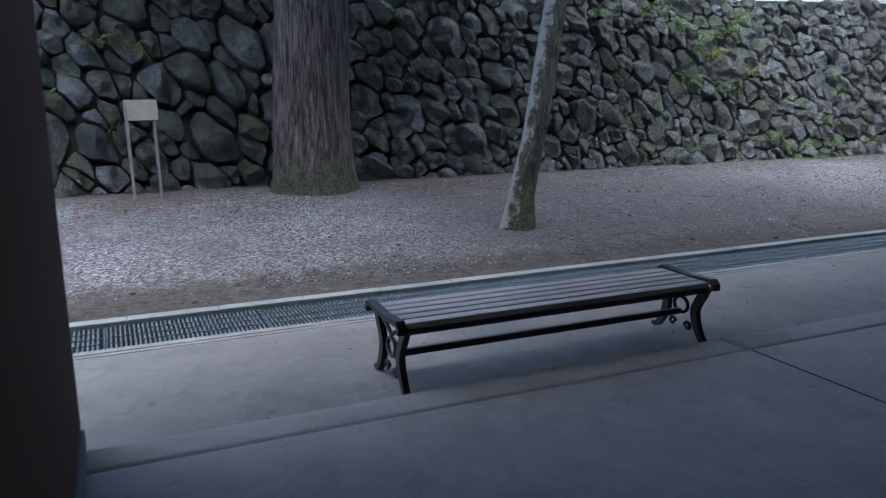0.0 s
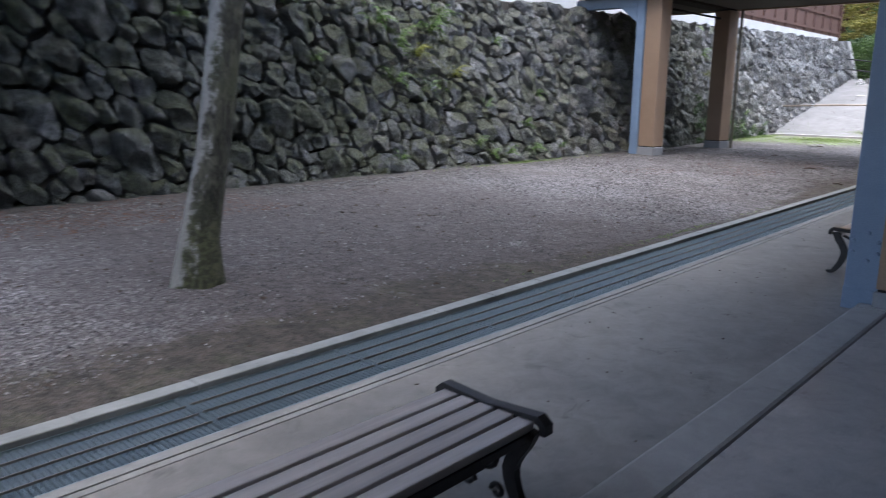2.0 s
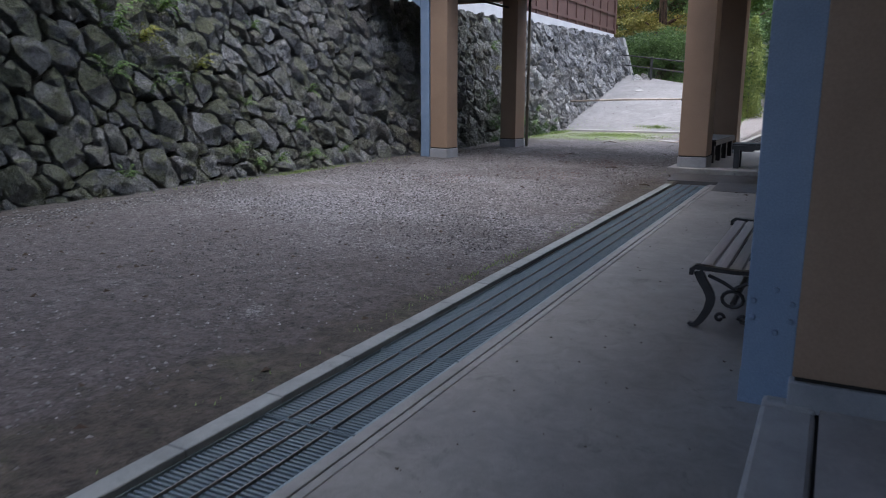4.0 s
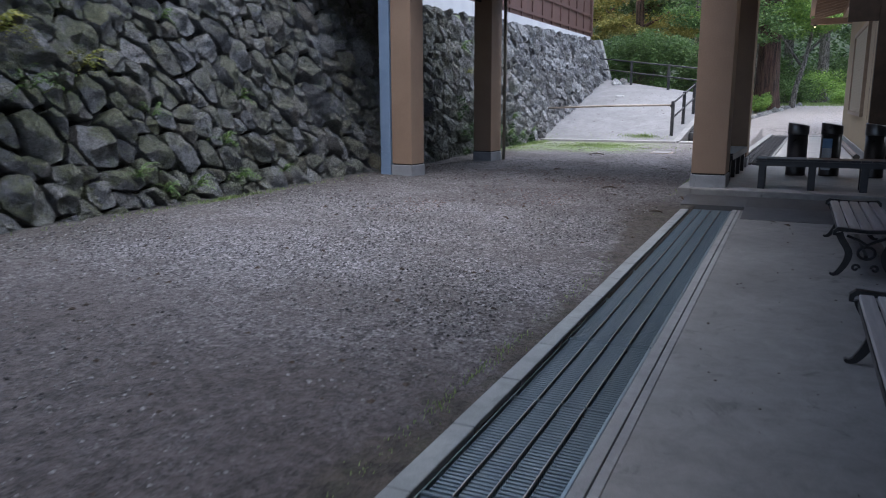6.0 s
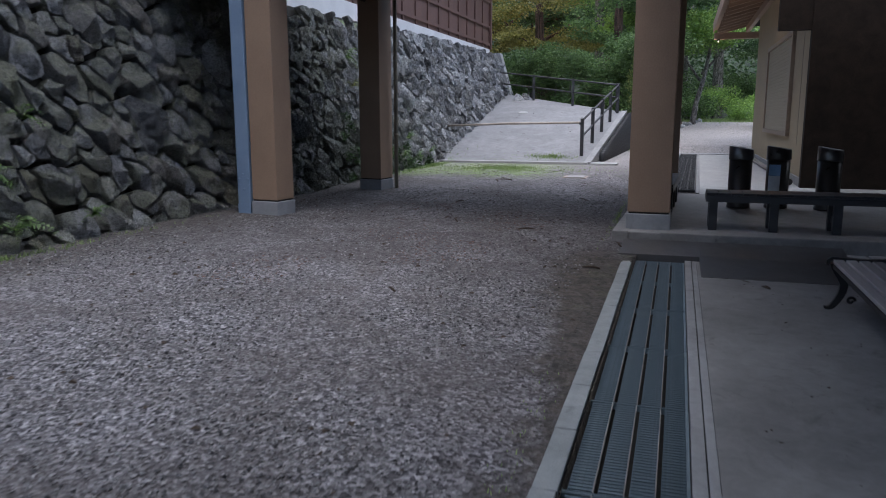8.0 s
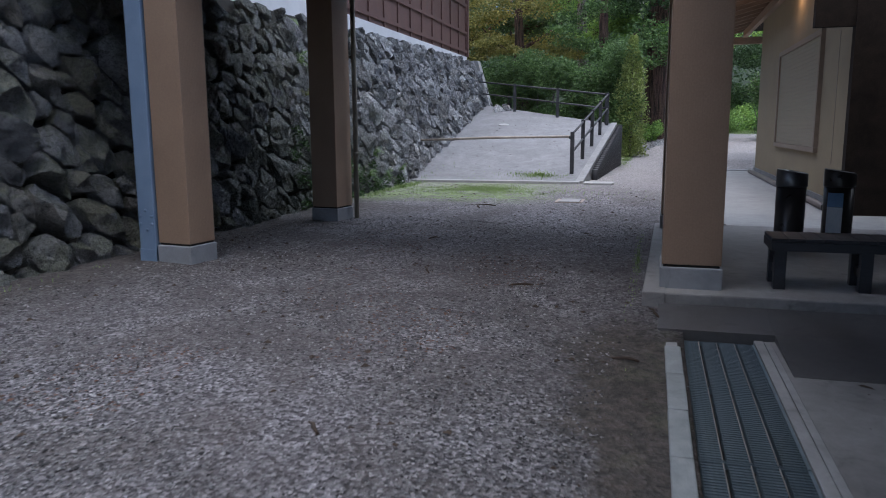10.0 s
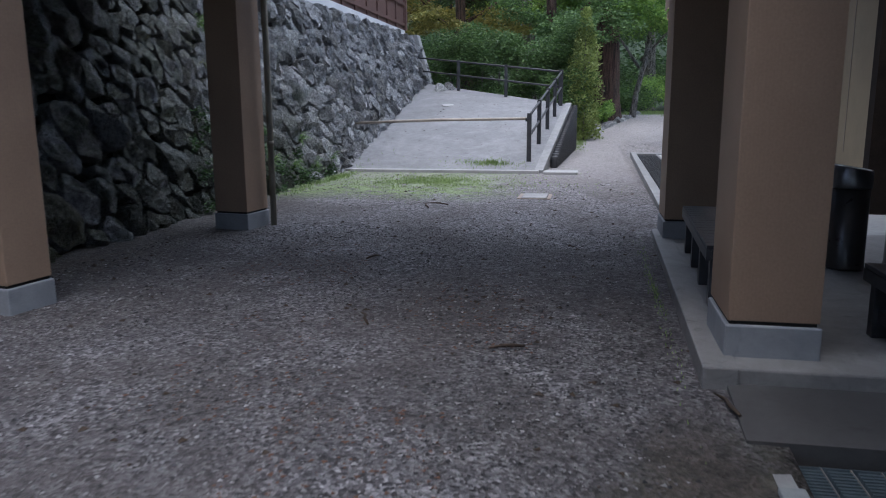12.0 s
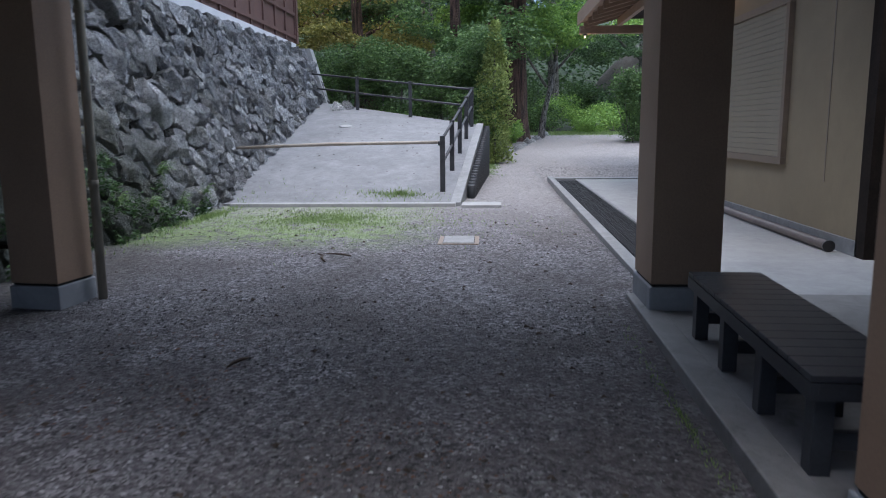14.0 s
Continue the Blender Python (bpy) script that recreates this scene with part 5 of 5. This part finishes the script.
def bush(at, rx, ry, rz, leaves, size, material, label, seed, name="bush"):
    rng = np.random.default_rng(seed)
    b = thing(name, at, label, "bush", "garden bushes")
    for k in range(5):
        a = k * 1.26
        bm = bmesh.new()
        tube(bm, [(0, 0, -0.15), (0.3 * rx * math.cos(a), 0.3 * ry * math.sin(a), rz * 0.6), (0.55 * rx * math.cos(a), 0.55 * ry * math.sin(a), rz * 1.2)], [0.03, 0.022, 0.01], 5)
        part("stem", bm, GREY_BARK, b)
    lob = [(rng.uniform(-0.55, 0.55) * rx, rng.uniform(-0.55, 0.55) * ry, rz * rng.uniform(0.35, 1.5), rx * 0.42, ry * 0.42, rz * 0.42) for _ in range(14)]
    part("leaves", leaf_mesh("leaves", clump_points(rng, lob, leaves // 14, 0.5), size, material, rng, 0.1), material, b)
    return b


bush((48.2, 2.1, 1.1), 0.8, 0.95, 0.5, 3600, 0.08, LEAF_BRIGHT, "rounded bright green clipped bush by the path end", 51)
bush((49.5, 4.5, 1.15), 1.6, 1.6, 0.7, 2600, 0.13, LEAF_HEDGE, "loose green bush by the path end", 52)
bush((50.5, 0.6, 1.15), 1.6, 1.6, 0.8, 2600, 0.13, LEAF_BRIGHT, "loose green bush by the path end", 53)
bush((43.2, 1.25, 0.8), 1.15, 1.15, 1.5, 7500, 0.12, LEAF_HEDGE, "tall dark bush beside the garden path", 54)
bush((39.6, 6.5, 0.55), 1.5, 0.6, 0.55, 3600, 0.1, LEAF_HEDGE, "low green planting behind the stone edging", 55)
bush((42.6, 5.75, 0.8), 1.4, 0.55, 0.5, 3600, 0.1, LEAF_BRIGHT, "low green planting behind the stone edging", 56)
bush((38.2, 6.75, 0.5), 0.8, 0.5, 0.35, 2200, 0.09, LEAF_BRIGHT, "low green planting behind the stone edging", 57)
bush((54.0, 6.0, 1.3), 2.2, 2.2, 1.2, 3000, 0.16, LEAF_HEDGE, "wild green undergrowth by the woods", 58)
bush((55.0, -1.0, 1.3), 2.4, 2.4, 1.3, 3000, 0.16, LEAF_DARK, "wild green undergrowth by the woods", 59)
bush((53.0, 3.4, 1.25), 1.8, 1.8, 1.0, 4200, 0.13, LEAF_BRIGHT, "loose bright green undergrowth beyond the path", 64)
bush((52.6, 1.2, 1.2), 1.5, 1.6, 0.8, 3800, 0.12, LEAF_BRIGHT, "loose bright green undergrowth beyond the path", 65)
bush((56.5, 4.6, 1.3), 2.4, 2.4, 1.7, 5200, 0.15, LEAF_HEDGE, "wild green undergrowth by the woods", 66)
bush((57.5, 1.4, 1.3), 2.2, 2.2, 1.6, 5000, 0.15, LEAF_HEDGE, "wild green undergrowth by the woods", 67)
bush((53.5, 8.6, 1.6), 2.2, 2.2, 1.4, 4600, 0.15, LEAF_HEDGE, "wild green undergrowth by the woods", 68)
bush((11.1, 12.2, 3.25), 0.6, 0.35, 0.35, 1400, 0.1, LEAF_FERN, "bright green shrub on the wall top", 60)

rng = np.random.default_rng(63)
foot = []
for i in range(46):
    x = 21.4 + 5.0 * rng.uniform() ** 1.3
    z = 0.25 + (1.5 - 0.24 * (x - 21.4)) * rng.uniform() ** 1.4
    foot.append((x, wall_face(z) - 0.12, z, 0.16, 0.09, 0.13))
ivy = thing("wall_creeper", (0, 0, 0), "dark creeping plants over the mossy foot of the wall", "plant")
part("leaves", leaf_mesh("leaves", clump_points(rng, foot, 60, 0.3), 0.06, LEAF_DARK, rng, 0.2), LEAF_DARK, ivy)

# stones edging the planting
edging = thing("stone_edging", (38.0, 6.2, 0.5), "row of rough stones edging the planting", "edging")
rng = np.random.default_rng(61)
for i in range(22):
    x = 38.0 + i * 0.42
    poly = [(0.24 * math.cos(a) * rng.uniform(0.8, 1.2), 0.15 * math.sin(a) * rng.uniform(0.8, 1.2)) for a in np.linspace(0, 6.283, 9, endpoint=False)]
    mid, v, f = stone_geometry(rng, poly, 12)
    part("stone", from_arrays("stone", v, f, STONE, True), STONE, edging, "", pose(x - 38.0, 0.05 * math.sin(i * 2.3) - 0.236 * (x - 38.0), ground_z(x, 5.2) - 0.5, 0, 0, -13))
for x, y, s in ((36.9, 10.9, 0.35), (37.4, 10.75, 0.3), (37.0, 10.6, 0.22)):
    poly = [(s * math.cos(a) * rng.uniform(0.8, 1.2), s * 0.7 * math.sin(a)) for a in np.linspace(0, 6.283, 9, endpoint=False)]
    mid, v, f = stone_geometry(rng, poly, 14)
    rk = thing("loose_rock", (x, y, ramp_z(x)), "loose mossy rock lying on the ramp", "rock", "rocks on the ramp")
    part("rock", from_arrays("rock", v, f, STONE, True), STONE, rk)

spot = thing("manhole_cover", (34.2, 10.2, ramp_z(34.2)), "small pale round cover set in the ramp", "drain cover")
bm = bmesh.new()
lathe(bm, [(0.17, -0.05), (0.17, 0.02), (0.15, 0.028)], 20)
part("lid", bm, PALE_CONCRETE, spot, "", pose(0, 0, 0, 0, -10.6, 0))

# thatched hut beyond the garden
hut = thing("thatched_hut", (59.5, -2.1, 1.1), "dark hut with a grey thatched roof in the trees", "hut")
part("wall", boxes((-1.8, 1.8, -1.8, 1.8, 0, 2.0)), DARK_WOOD, hut)
bm = bmesh.new()
lathe(bm, [(2.9, 1.7), (2.95, 2.0), (2.0, 3.3), (0.9, 4.4), (0.25, 4.9)], 20)
part("thatch", bm, THATCH, hut)

# far woods
rng = np.random.default_rng(71)
pts = []
for i in range(420):
    y = rng.uniform(-40, 50)
    x = rng.uniform(61, 90)
    z = ground_z(x, y)
    pts.append((x, y, z + rng.uniform(-0.5, 9), 2.6, 2.6, 2.0))
woods = new("far_woods", leaf_mesh("far_woods", clump_points(rng, pts, 300, 0.4), 0.36, LEAF_DARK, rng, 0.2))
tagged(woods, "dark wooded slope beyond the garden", "woods", "", "stuff")

# ---- small things in the yard ----
sign = thing("notice_board", (0.4, 10.36, 0.17), "small faded notice board on two thin grey posts", "sign")
for x, y in ((-0.165, -0.05), (0.165, 0.05)):
    part("post", boxes((x - 0.018, x + 0.018, y - 0.018, y + 0.018, -0.05, 1.24), bevel=0.003), SIGN_POST, sign, "", pose(0, 0, 0, 0, -1.2, 0))
part("board", boxes((-0.2, 0.2, -0.09, -0.065, 1.0, 1.26), bevel=0.004), SIGN_BOARD, sign, "faded blank board", pose(0, 0, 0, -4, 0, 12))


def fern(at, size, fronds, material, label, seed, lean=0.0):
    rng = np.random.default_rng(seed)
    f = thing("fern", at, label, "fern", "ferns in the wall")
    verts, faces = [], []
    for k in range(fronds):
        a = rng.uniform(-1.5, 1.5) - math.pi / 2
        length = size * rng.uniform(0.6, 1.1)
        rise = rng.uniform(0.5, 1.6)
        sway = rng.normal() * 0.35
        prev = None
        for i in range(12):
            t = i / 11
            c = Vector((math.cos(a) * length * t * 0.7 + sway * length * t * t, math.sin(a) * length * t * 0.6, length * (rise * t - 1.1 * t * t)))
            side = Vector((-math.sin(a), math.cos(a), 0.15))
            w = length * 0.11 * math.sin(math.pi * min(t * 0.9 + 0.12, 1))
            for s in (1, -1):
                o = len(verts)
                d = Vector((math.cos(a), math.sin(a), 0)) * length * 0.05
                k2 = rng.uniform(0.55, 1.3)
                verts.extend([c, c + side * s * w * k2 + d * 1.4 * rng.uniform(0.5, 1.6) - Vector((0, 0, w * rng.uniform(0.0, 0.9))), c + d * 1.5])
                faces.append((o, o + 1, o + 2))
    part("fronds", from_arrays("fronds", verts, faces, material), material, f)
    return f


FERNS = [(-0.06, 2.1, 0.42, 1), (0.4, 2.05, 0.42, 1), (-0.7, 1.4, 0.25, 0), (0.1, 1.0, 0.25, 0), (1.4, 1.7, 0.25, 0), (4.35, 2.62, 0.35, 0), (6.4, 2.4, 0.3, 0), (9.4, 2.9, 0.45, 0), (9.9, 2.55, 0.45, 0),
         (10.3, 2.2, 0.5, 0), (10.7, 2.05, 0.45, 1), (11.2, 2.5, 0.4, 0), (11.5, 2.75, 0.4, 0), (10.1, 1.6, 0.35, 0), (10.9, 1.5, 0.35, 0), (11.6, 1.75, 0.3, 1), (9.9, 0.35, 0.35, 0), (11.9, 0.5, 0.35, 0), (12.3, 0.3, 0.35, 0),
         (13.0, 2.4, 0.35, 0), (14.1, 1.4, 0.35, 0), (13.5, 0.8, 0.4, 0), (13.6, 0.35, 0.45, 0), (12.8, 0.3, 0.4, 0), (12.4, 1.2, 0.3, 0), (8.5, 1.9, 0.3, 0), (8.2, 2.8, 0.35, 0), (14.6, 0.35, 0.3, 0), (22.6, 2.6, 0.5, 0), (22.5, 2.0, 0.4, 1),
         (22.7, 0.9, 0.4, 0), (23.5, 0.6, 0.4, 0), (24.3, 0.5, 0.4, 0), (24.9, 0.9, 0.35, 0), (25.3, 0.45, 0.4, 0), (26.2, 0.5, 0.35, 0), (23.0, 1.4, 0.3, 1)]
for i, (x, z, s, gold) in enumerate(FERNS):
    fern((x, wall_face(z) - 0.16, z + 0.05), s * (1.35 if 9 < x < 12.2 and z > 1.4 else 0.95), 17, LEAF_FERN_GOLD if gold else LEAF_FERN, "yellowing fern growing from the stone wall" if gold else "green fern growing from the stone wall", 100 + i)


def grass_patch(name, label, centre, rx, ry, blades, height, seed):
    rng = np.random.default_rng(seed)
    r = np.abs(rng.normal(size=blades)) * 0.55
    a = rng.uniform(0, 2 * math.pi, blades)
    verts, faces = [], []
    for k in range(blades):
        x, y = centre[0] + rx * r[k] * math.cos(a[k]), centre[1] + ry * r[k] * math.sin(a[k])
        if noise.noise((x * 2.3, y * 2.3, seed)) < rng.uniform(-0.6, 0.1):
            continue
        z = max(ground_z(x, y), ramp_z(x) if x > 27.36 and 7.2 < y < 11 else -1)
        h, d = height * rng.uniform(0.5, 1.2), rng.uniform(0, 6.28)
        dx, dy, w = math.cos(d), math.sin(d), 0.003 + h * 0.045
        o = len(verts)
        verts.extend([(x - dy * w, y + dx * w, z), (x + dy * w, y - dx * w, z), (x + dx * h * 0.5, y + dy * h * 0.5, z + h)])
        faces.append((o, o + 1, o + 2))
    ob = new(name, from_arrays(name, verts, faces, GRASS))
    return tagged(ob, label, "grass", "", "stuff")


grass_patch("moss_grass", "short bright grass and moss before the ramp", (25.6, 8.9), 1.9, 2.2, 15000, 0.03, 81)
grass_patch("weeds", "low weeds growing at the ramp foot", (27.9, 8.1), 0.3, 0.75, 1100, 0.07, 82)
grass_patch("verge_grass", "grass along the path edge", (36.2, 6.45), 2.4, 0.25, 2500, 0.05, 83)
grass_patch("path_end_grass", "bright grass at the path end", (48.5, 2.4), 2.4, 4.2, 16000, 0.12, 84)

# loose pebbles, cones and leaves on the gravel
def scatter(name, label, count, material, size, seed, area, squash=0.6, level=ground_z, bare=False):
    rng = np.random.default_rng(seed)
    base = np.array([(1, 0, 0), (-0.5, 0.87, 0), (-0.5, -0.87, 0), (0.2, 0.1, 0.9), (-0.1, 0, -0.7)])
    tri = np.array([(0, 1, 3), (1, 2, 3), (2, 0, 3), (1, 0, 4), (2, 1, 4), (0, 2, 4)])
    x = rng.uniform(area[0], area[1], count)
    y = rng.uniform(area[2], area[3], count)
    keep = np.array([noise.noise((p * 0.8, q * 0.8, 3.0)) + 0.5 * noise.noise((p * 2.6, q * 2.6, 9.0)) > rng.uniform(-0.9, 0.15) for p, q in zip(x, y)])
    trodden = (x > 3.0) & (x < 9.5) & (y < 10.0) & (rng.uniform(size=count) < 0.8) | (x > 14.5) & (rng.uniform(size=count) < 0.55) if bare else np.zeros(count, bool)
    keep &= ~trodden
    x, y = x[keep], y[keep]
    count = len(x)
    s = size * rng.uniform(0.45, 1.5, count) ** 1.5
    a = rng.uniform(0, 6.28, count)
    z = np.array([level(p, q) for p, q in zip(x, y)])
    v = base[None] * rng.uniform(0.7, 1.3, size=(count, 5, 3)) * s[:, None, None]
    v[:, :, 2] *= squash
    c, n = np.cos(a)[:, None], np.sin(a)[:, None]
    vx, vy = v[:, :, 0] * c - v[:, :, 1] * n, v[:, :, 0] * n + v[:, :, 1] * c
    v = np.stack([vx + x[:, None], vy + y[:, None], v[:, :, 2] + z[:, None] + 0.003], axis=2).reshape(-1, 3)
    f = (np.arange(count)[:, None, None] * 5 + tri[None]).reshape(-1, 3)
    return tagged(new(name, from_arrays(name, v, f, material)), label, "gravel", "", "stuff")


scatter("loose_gravel", "loose grey pebbles over the yard", 100000, PEBBLE, 0.009, 91, (1, 21, 5.7, 10.6), bare=True)
scatter("far_gravel", "loose grey pebbles near the wall", 5000, PEBBLE, 0.010, 92, (-5, 27, 5.6, 10.9))
NEEDLE = worn("cedar_needles", (0.075, 0.038, 0.025), (0.14, 0.075, 0.05), 20, 0.9)
scatter("needle_litter", "reddish cedar needles at the foot of the trunk", 5000, NEEDLE, 0.014, 94, (-0.5, 6.5, 9.2, 10.9), 0.3)
for x, y, w, k in ((16.4, 7.9, 0.9, 97), (17.6, 6.9, 0.8, 98), (15.2, 7.1, 0.7, 99), (19.0, 8.6, 0.9, 101), (13.9, 8.4, 0.6, 102)):
    scatter("needle_patch", "thin patch of reddish needles trodden into the gravel", 380, NEEDLE, 0.010, k, (x - w, x + w, y - 0.6 * w, y + 0.6 * w), 0.3)
scatter("ramp_litter", "dead leaves scattered over the ramp", 100, CONE, 0.022, 95, (27.6, 36.0, 7.7, 10.8), 0.25, lambda p, q: ramp_z(p))
scatter("floor_litter", "specks of leaf and grit on the concrete floor", 260, CONE, 0.007, 96, (-1, 15, 3.3, 4.5), 0.4, lambda p, q: 0.0)
scatter("fallen_litter", "dark cones and dead leaves lying on the gravel", 1100, CONE, 0.018, 93, (-2, 27, 5.45, 10.8), 0.5)

grass_patch("kerb_weeds", "thin weeds along the kerb", (9.0, 5.5), 3.5, 0.09, 600, 0.022, 85)
grass_patch("platform_weeds", "thin weeds beside the platform edge", (18.5, 5.62), 2.2, 0.06, 500, 0.02, 86)
grass_patch("wall_foot_weeds", "weeds at the foot of the stone wall", (13.2, 10.75), 2.8, 0.14, 900, 0.045, 87)
grass_patch("ramp_wall_weeds", "weeds where the wall meets the ramp", (25.6, 10.75), 2.2, 0.22, 1500, 0.07, 88)

# twigs and bark scraps
TWIGS = [(22.6, 8.33, 0.5, 20), (22.75, 8.2, 0.35, 70), (16.3, 5.45, 0.28, 15), (15.2, 5.62, 0.18, 80), (17.3, 7.6, 0.3, 25), (16.9, 6.6, 0.22, 110), (13.5, 7.0, 0.16, 40), (19.2, 8.1, 0.2, 160)]
for i, (x, y, s, a) in enumerate(TWIGS):
    tw = thing("twig", pose(x, y, ground_z(x, y) + 0.008, 0, 0, a), "dark broken twig lying on the gravel", "twig", "twigs on the gravel")
    bm = bmesh.new()
    tube(bm, [(-s / 2, 0, 0.005), (-s / 6, 0.03 * s, 0.018), (s / 6, -0.05 * s, 0.012), (s / 2, 0.02 * s, 0.006)], [0.008, 0.012, 0.01, 0.004], 6)
    part("stick", bm, CONE, tw)
for x, y, s, a in ((14.9, 4.1, 0.16, 20), (15.1, 4.25, 0.1, 50), (10.5, 4.5, 0.05, 10)):
    lf = thing("dead_leaf", pose(x, y, 0.004, 0, 0, a), "dead brown leaf on the concrete floor", "leaf", "dead leaves")
    bm = bmesh.new()
    vs = [bm.verts.new((s * px, s * py, pz * s)) for px, py, pz in ((-0.5, 0, 0.0), (-0.15, 0.2, 0.05), (0.3, 0.14, 0.03), (0.5, 0, 0.0), (0.25, -0.16, 0.06), (-0.2, -0.18, 0.03))]
    bm.faces.new(vs)
    part("blade", bm, CONE, lf)

# lit lamp among the trees
wood_lamp = thing("garden_lamp", (48.0, 12.6, 1.9), "tall garden lamp glowing orange among the trees", "lamp")
bm = bmesh.new()
tube(bm, [(0, 0, -0.3), (0, 0, 4.0), (0, 0, 7.0)], [0.07, 0.06, 0.05], 10)
part("mast", bm, RAIL_PAINT, wood_lamp)
bm = bmesh.new()
lathe(bm, [(0.06, 7.0), (0.2, 7.1), (0.24, 7.25), (0.2, 7.42), (0.05, 7.5)], 16)
part("globe", bm, GLOW, wood_lamp)
ld = bpy.data.lights.new("garden_light", "POINT")
ld.energy, ld.color, ld.shadow_soft_size = 120.0, (1.0, 0.55, 0.22), 0.25
gl = new("garden_light", ld)
gl.parent = wood_lamp
gl.location = (-0.5, 0, 7.2)
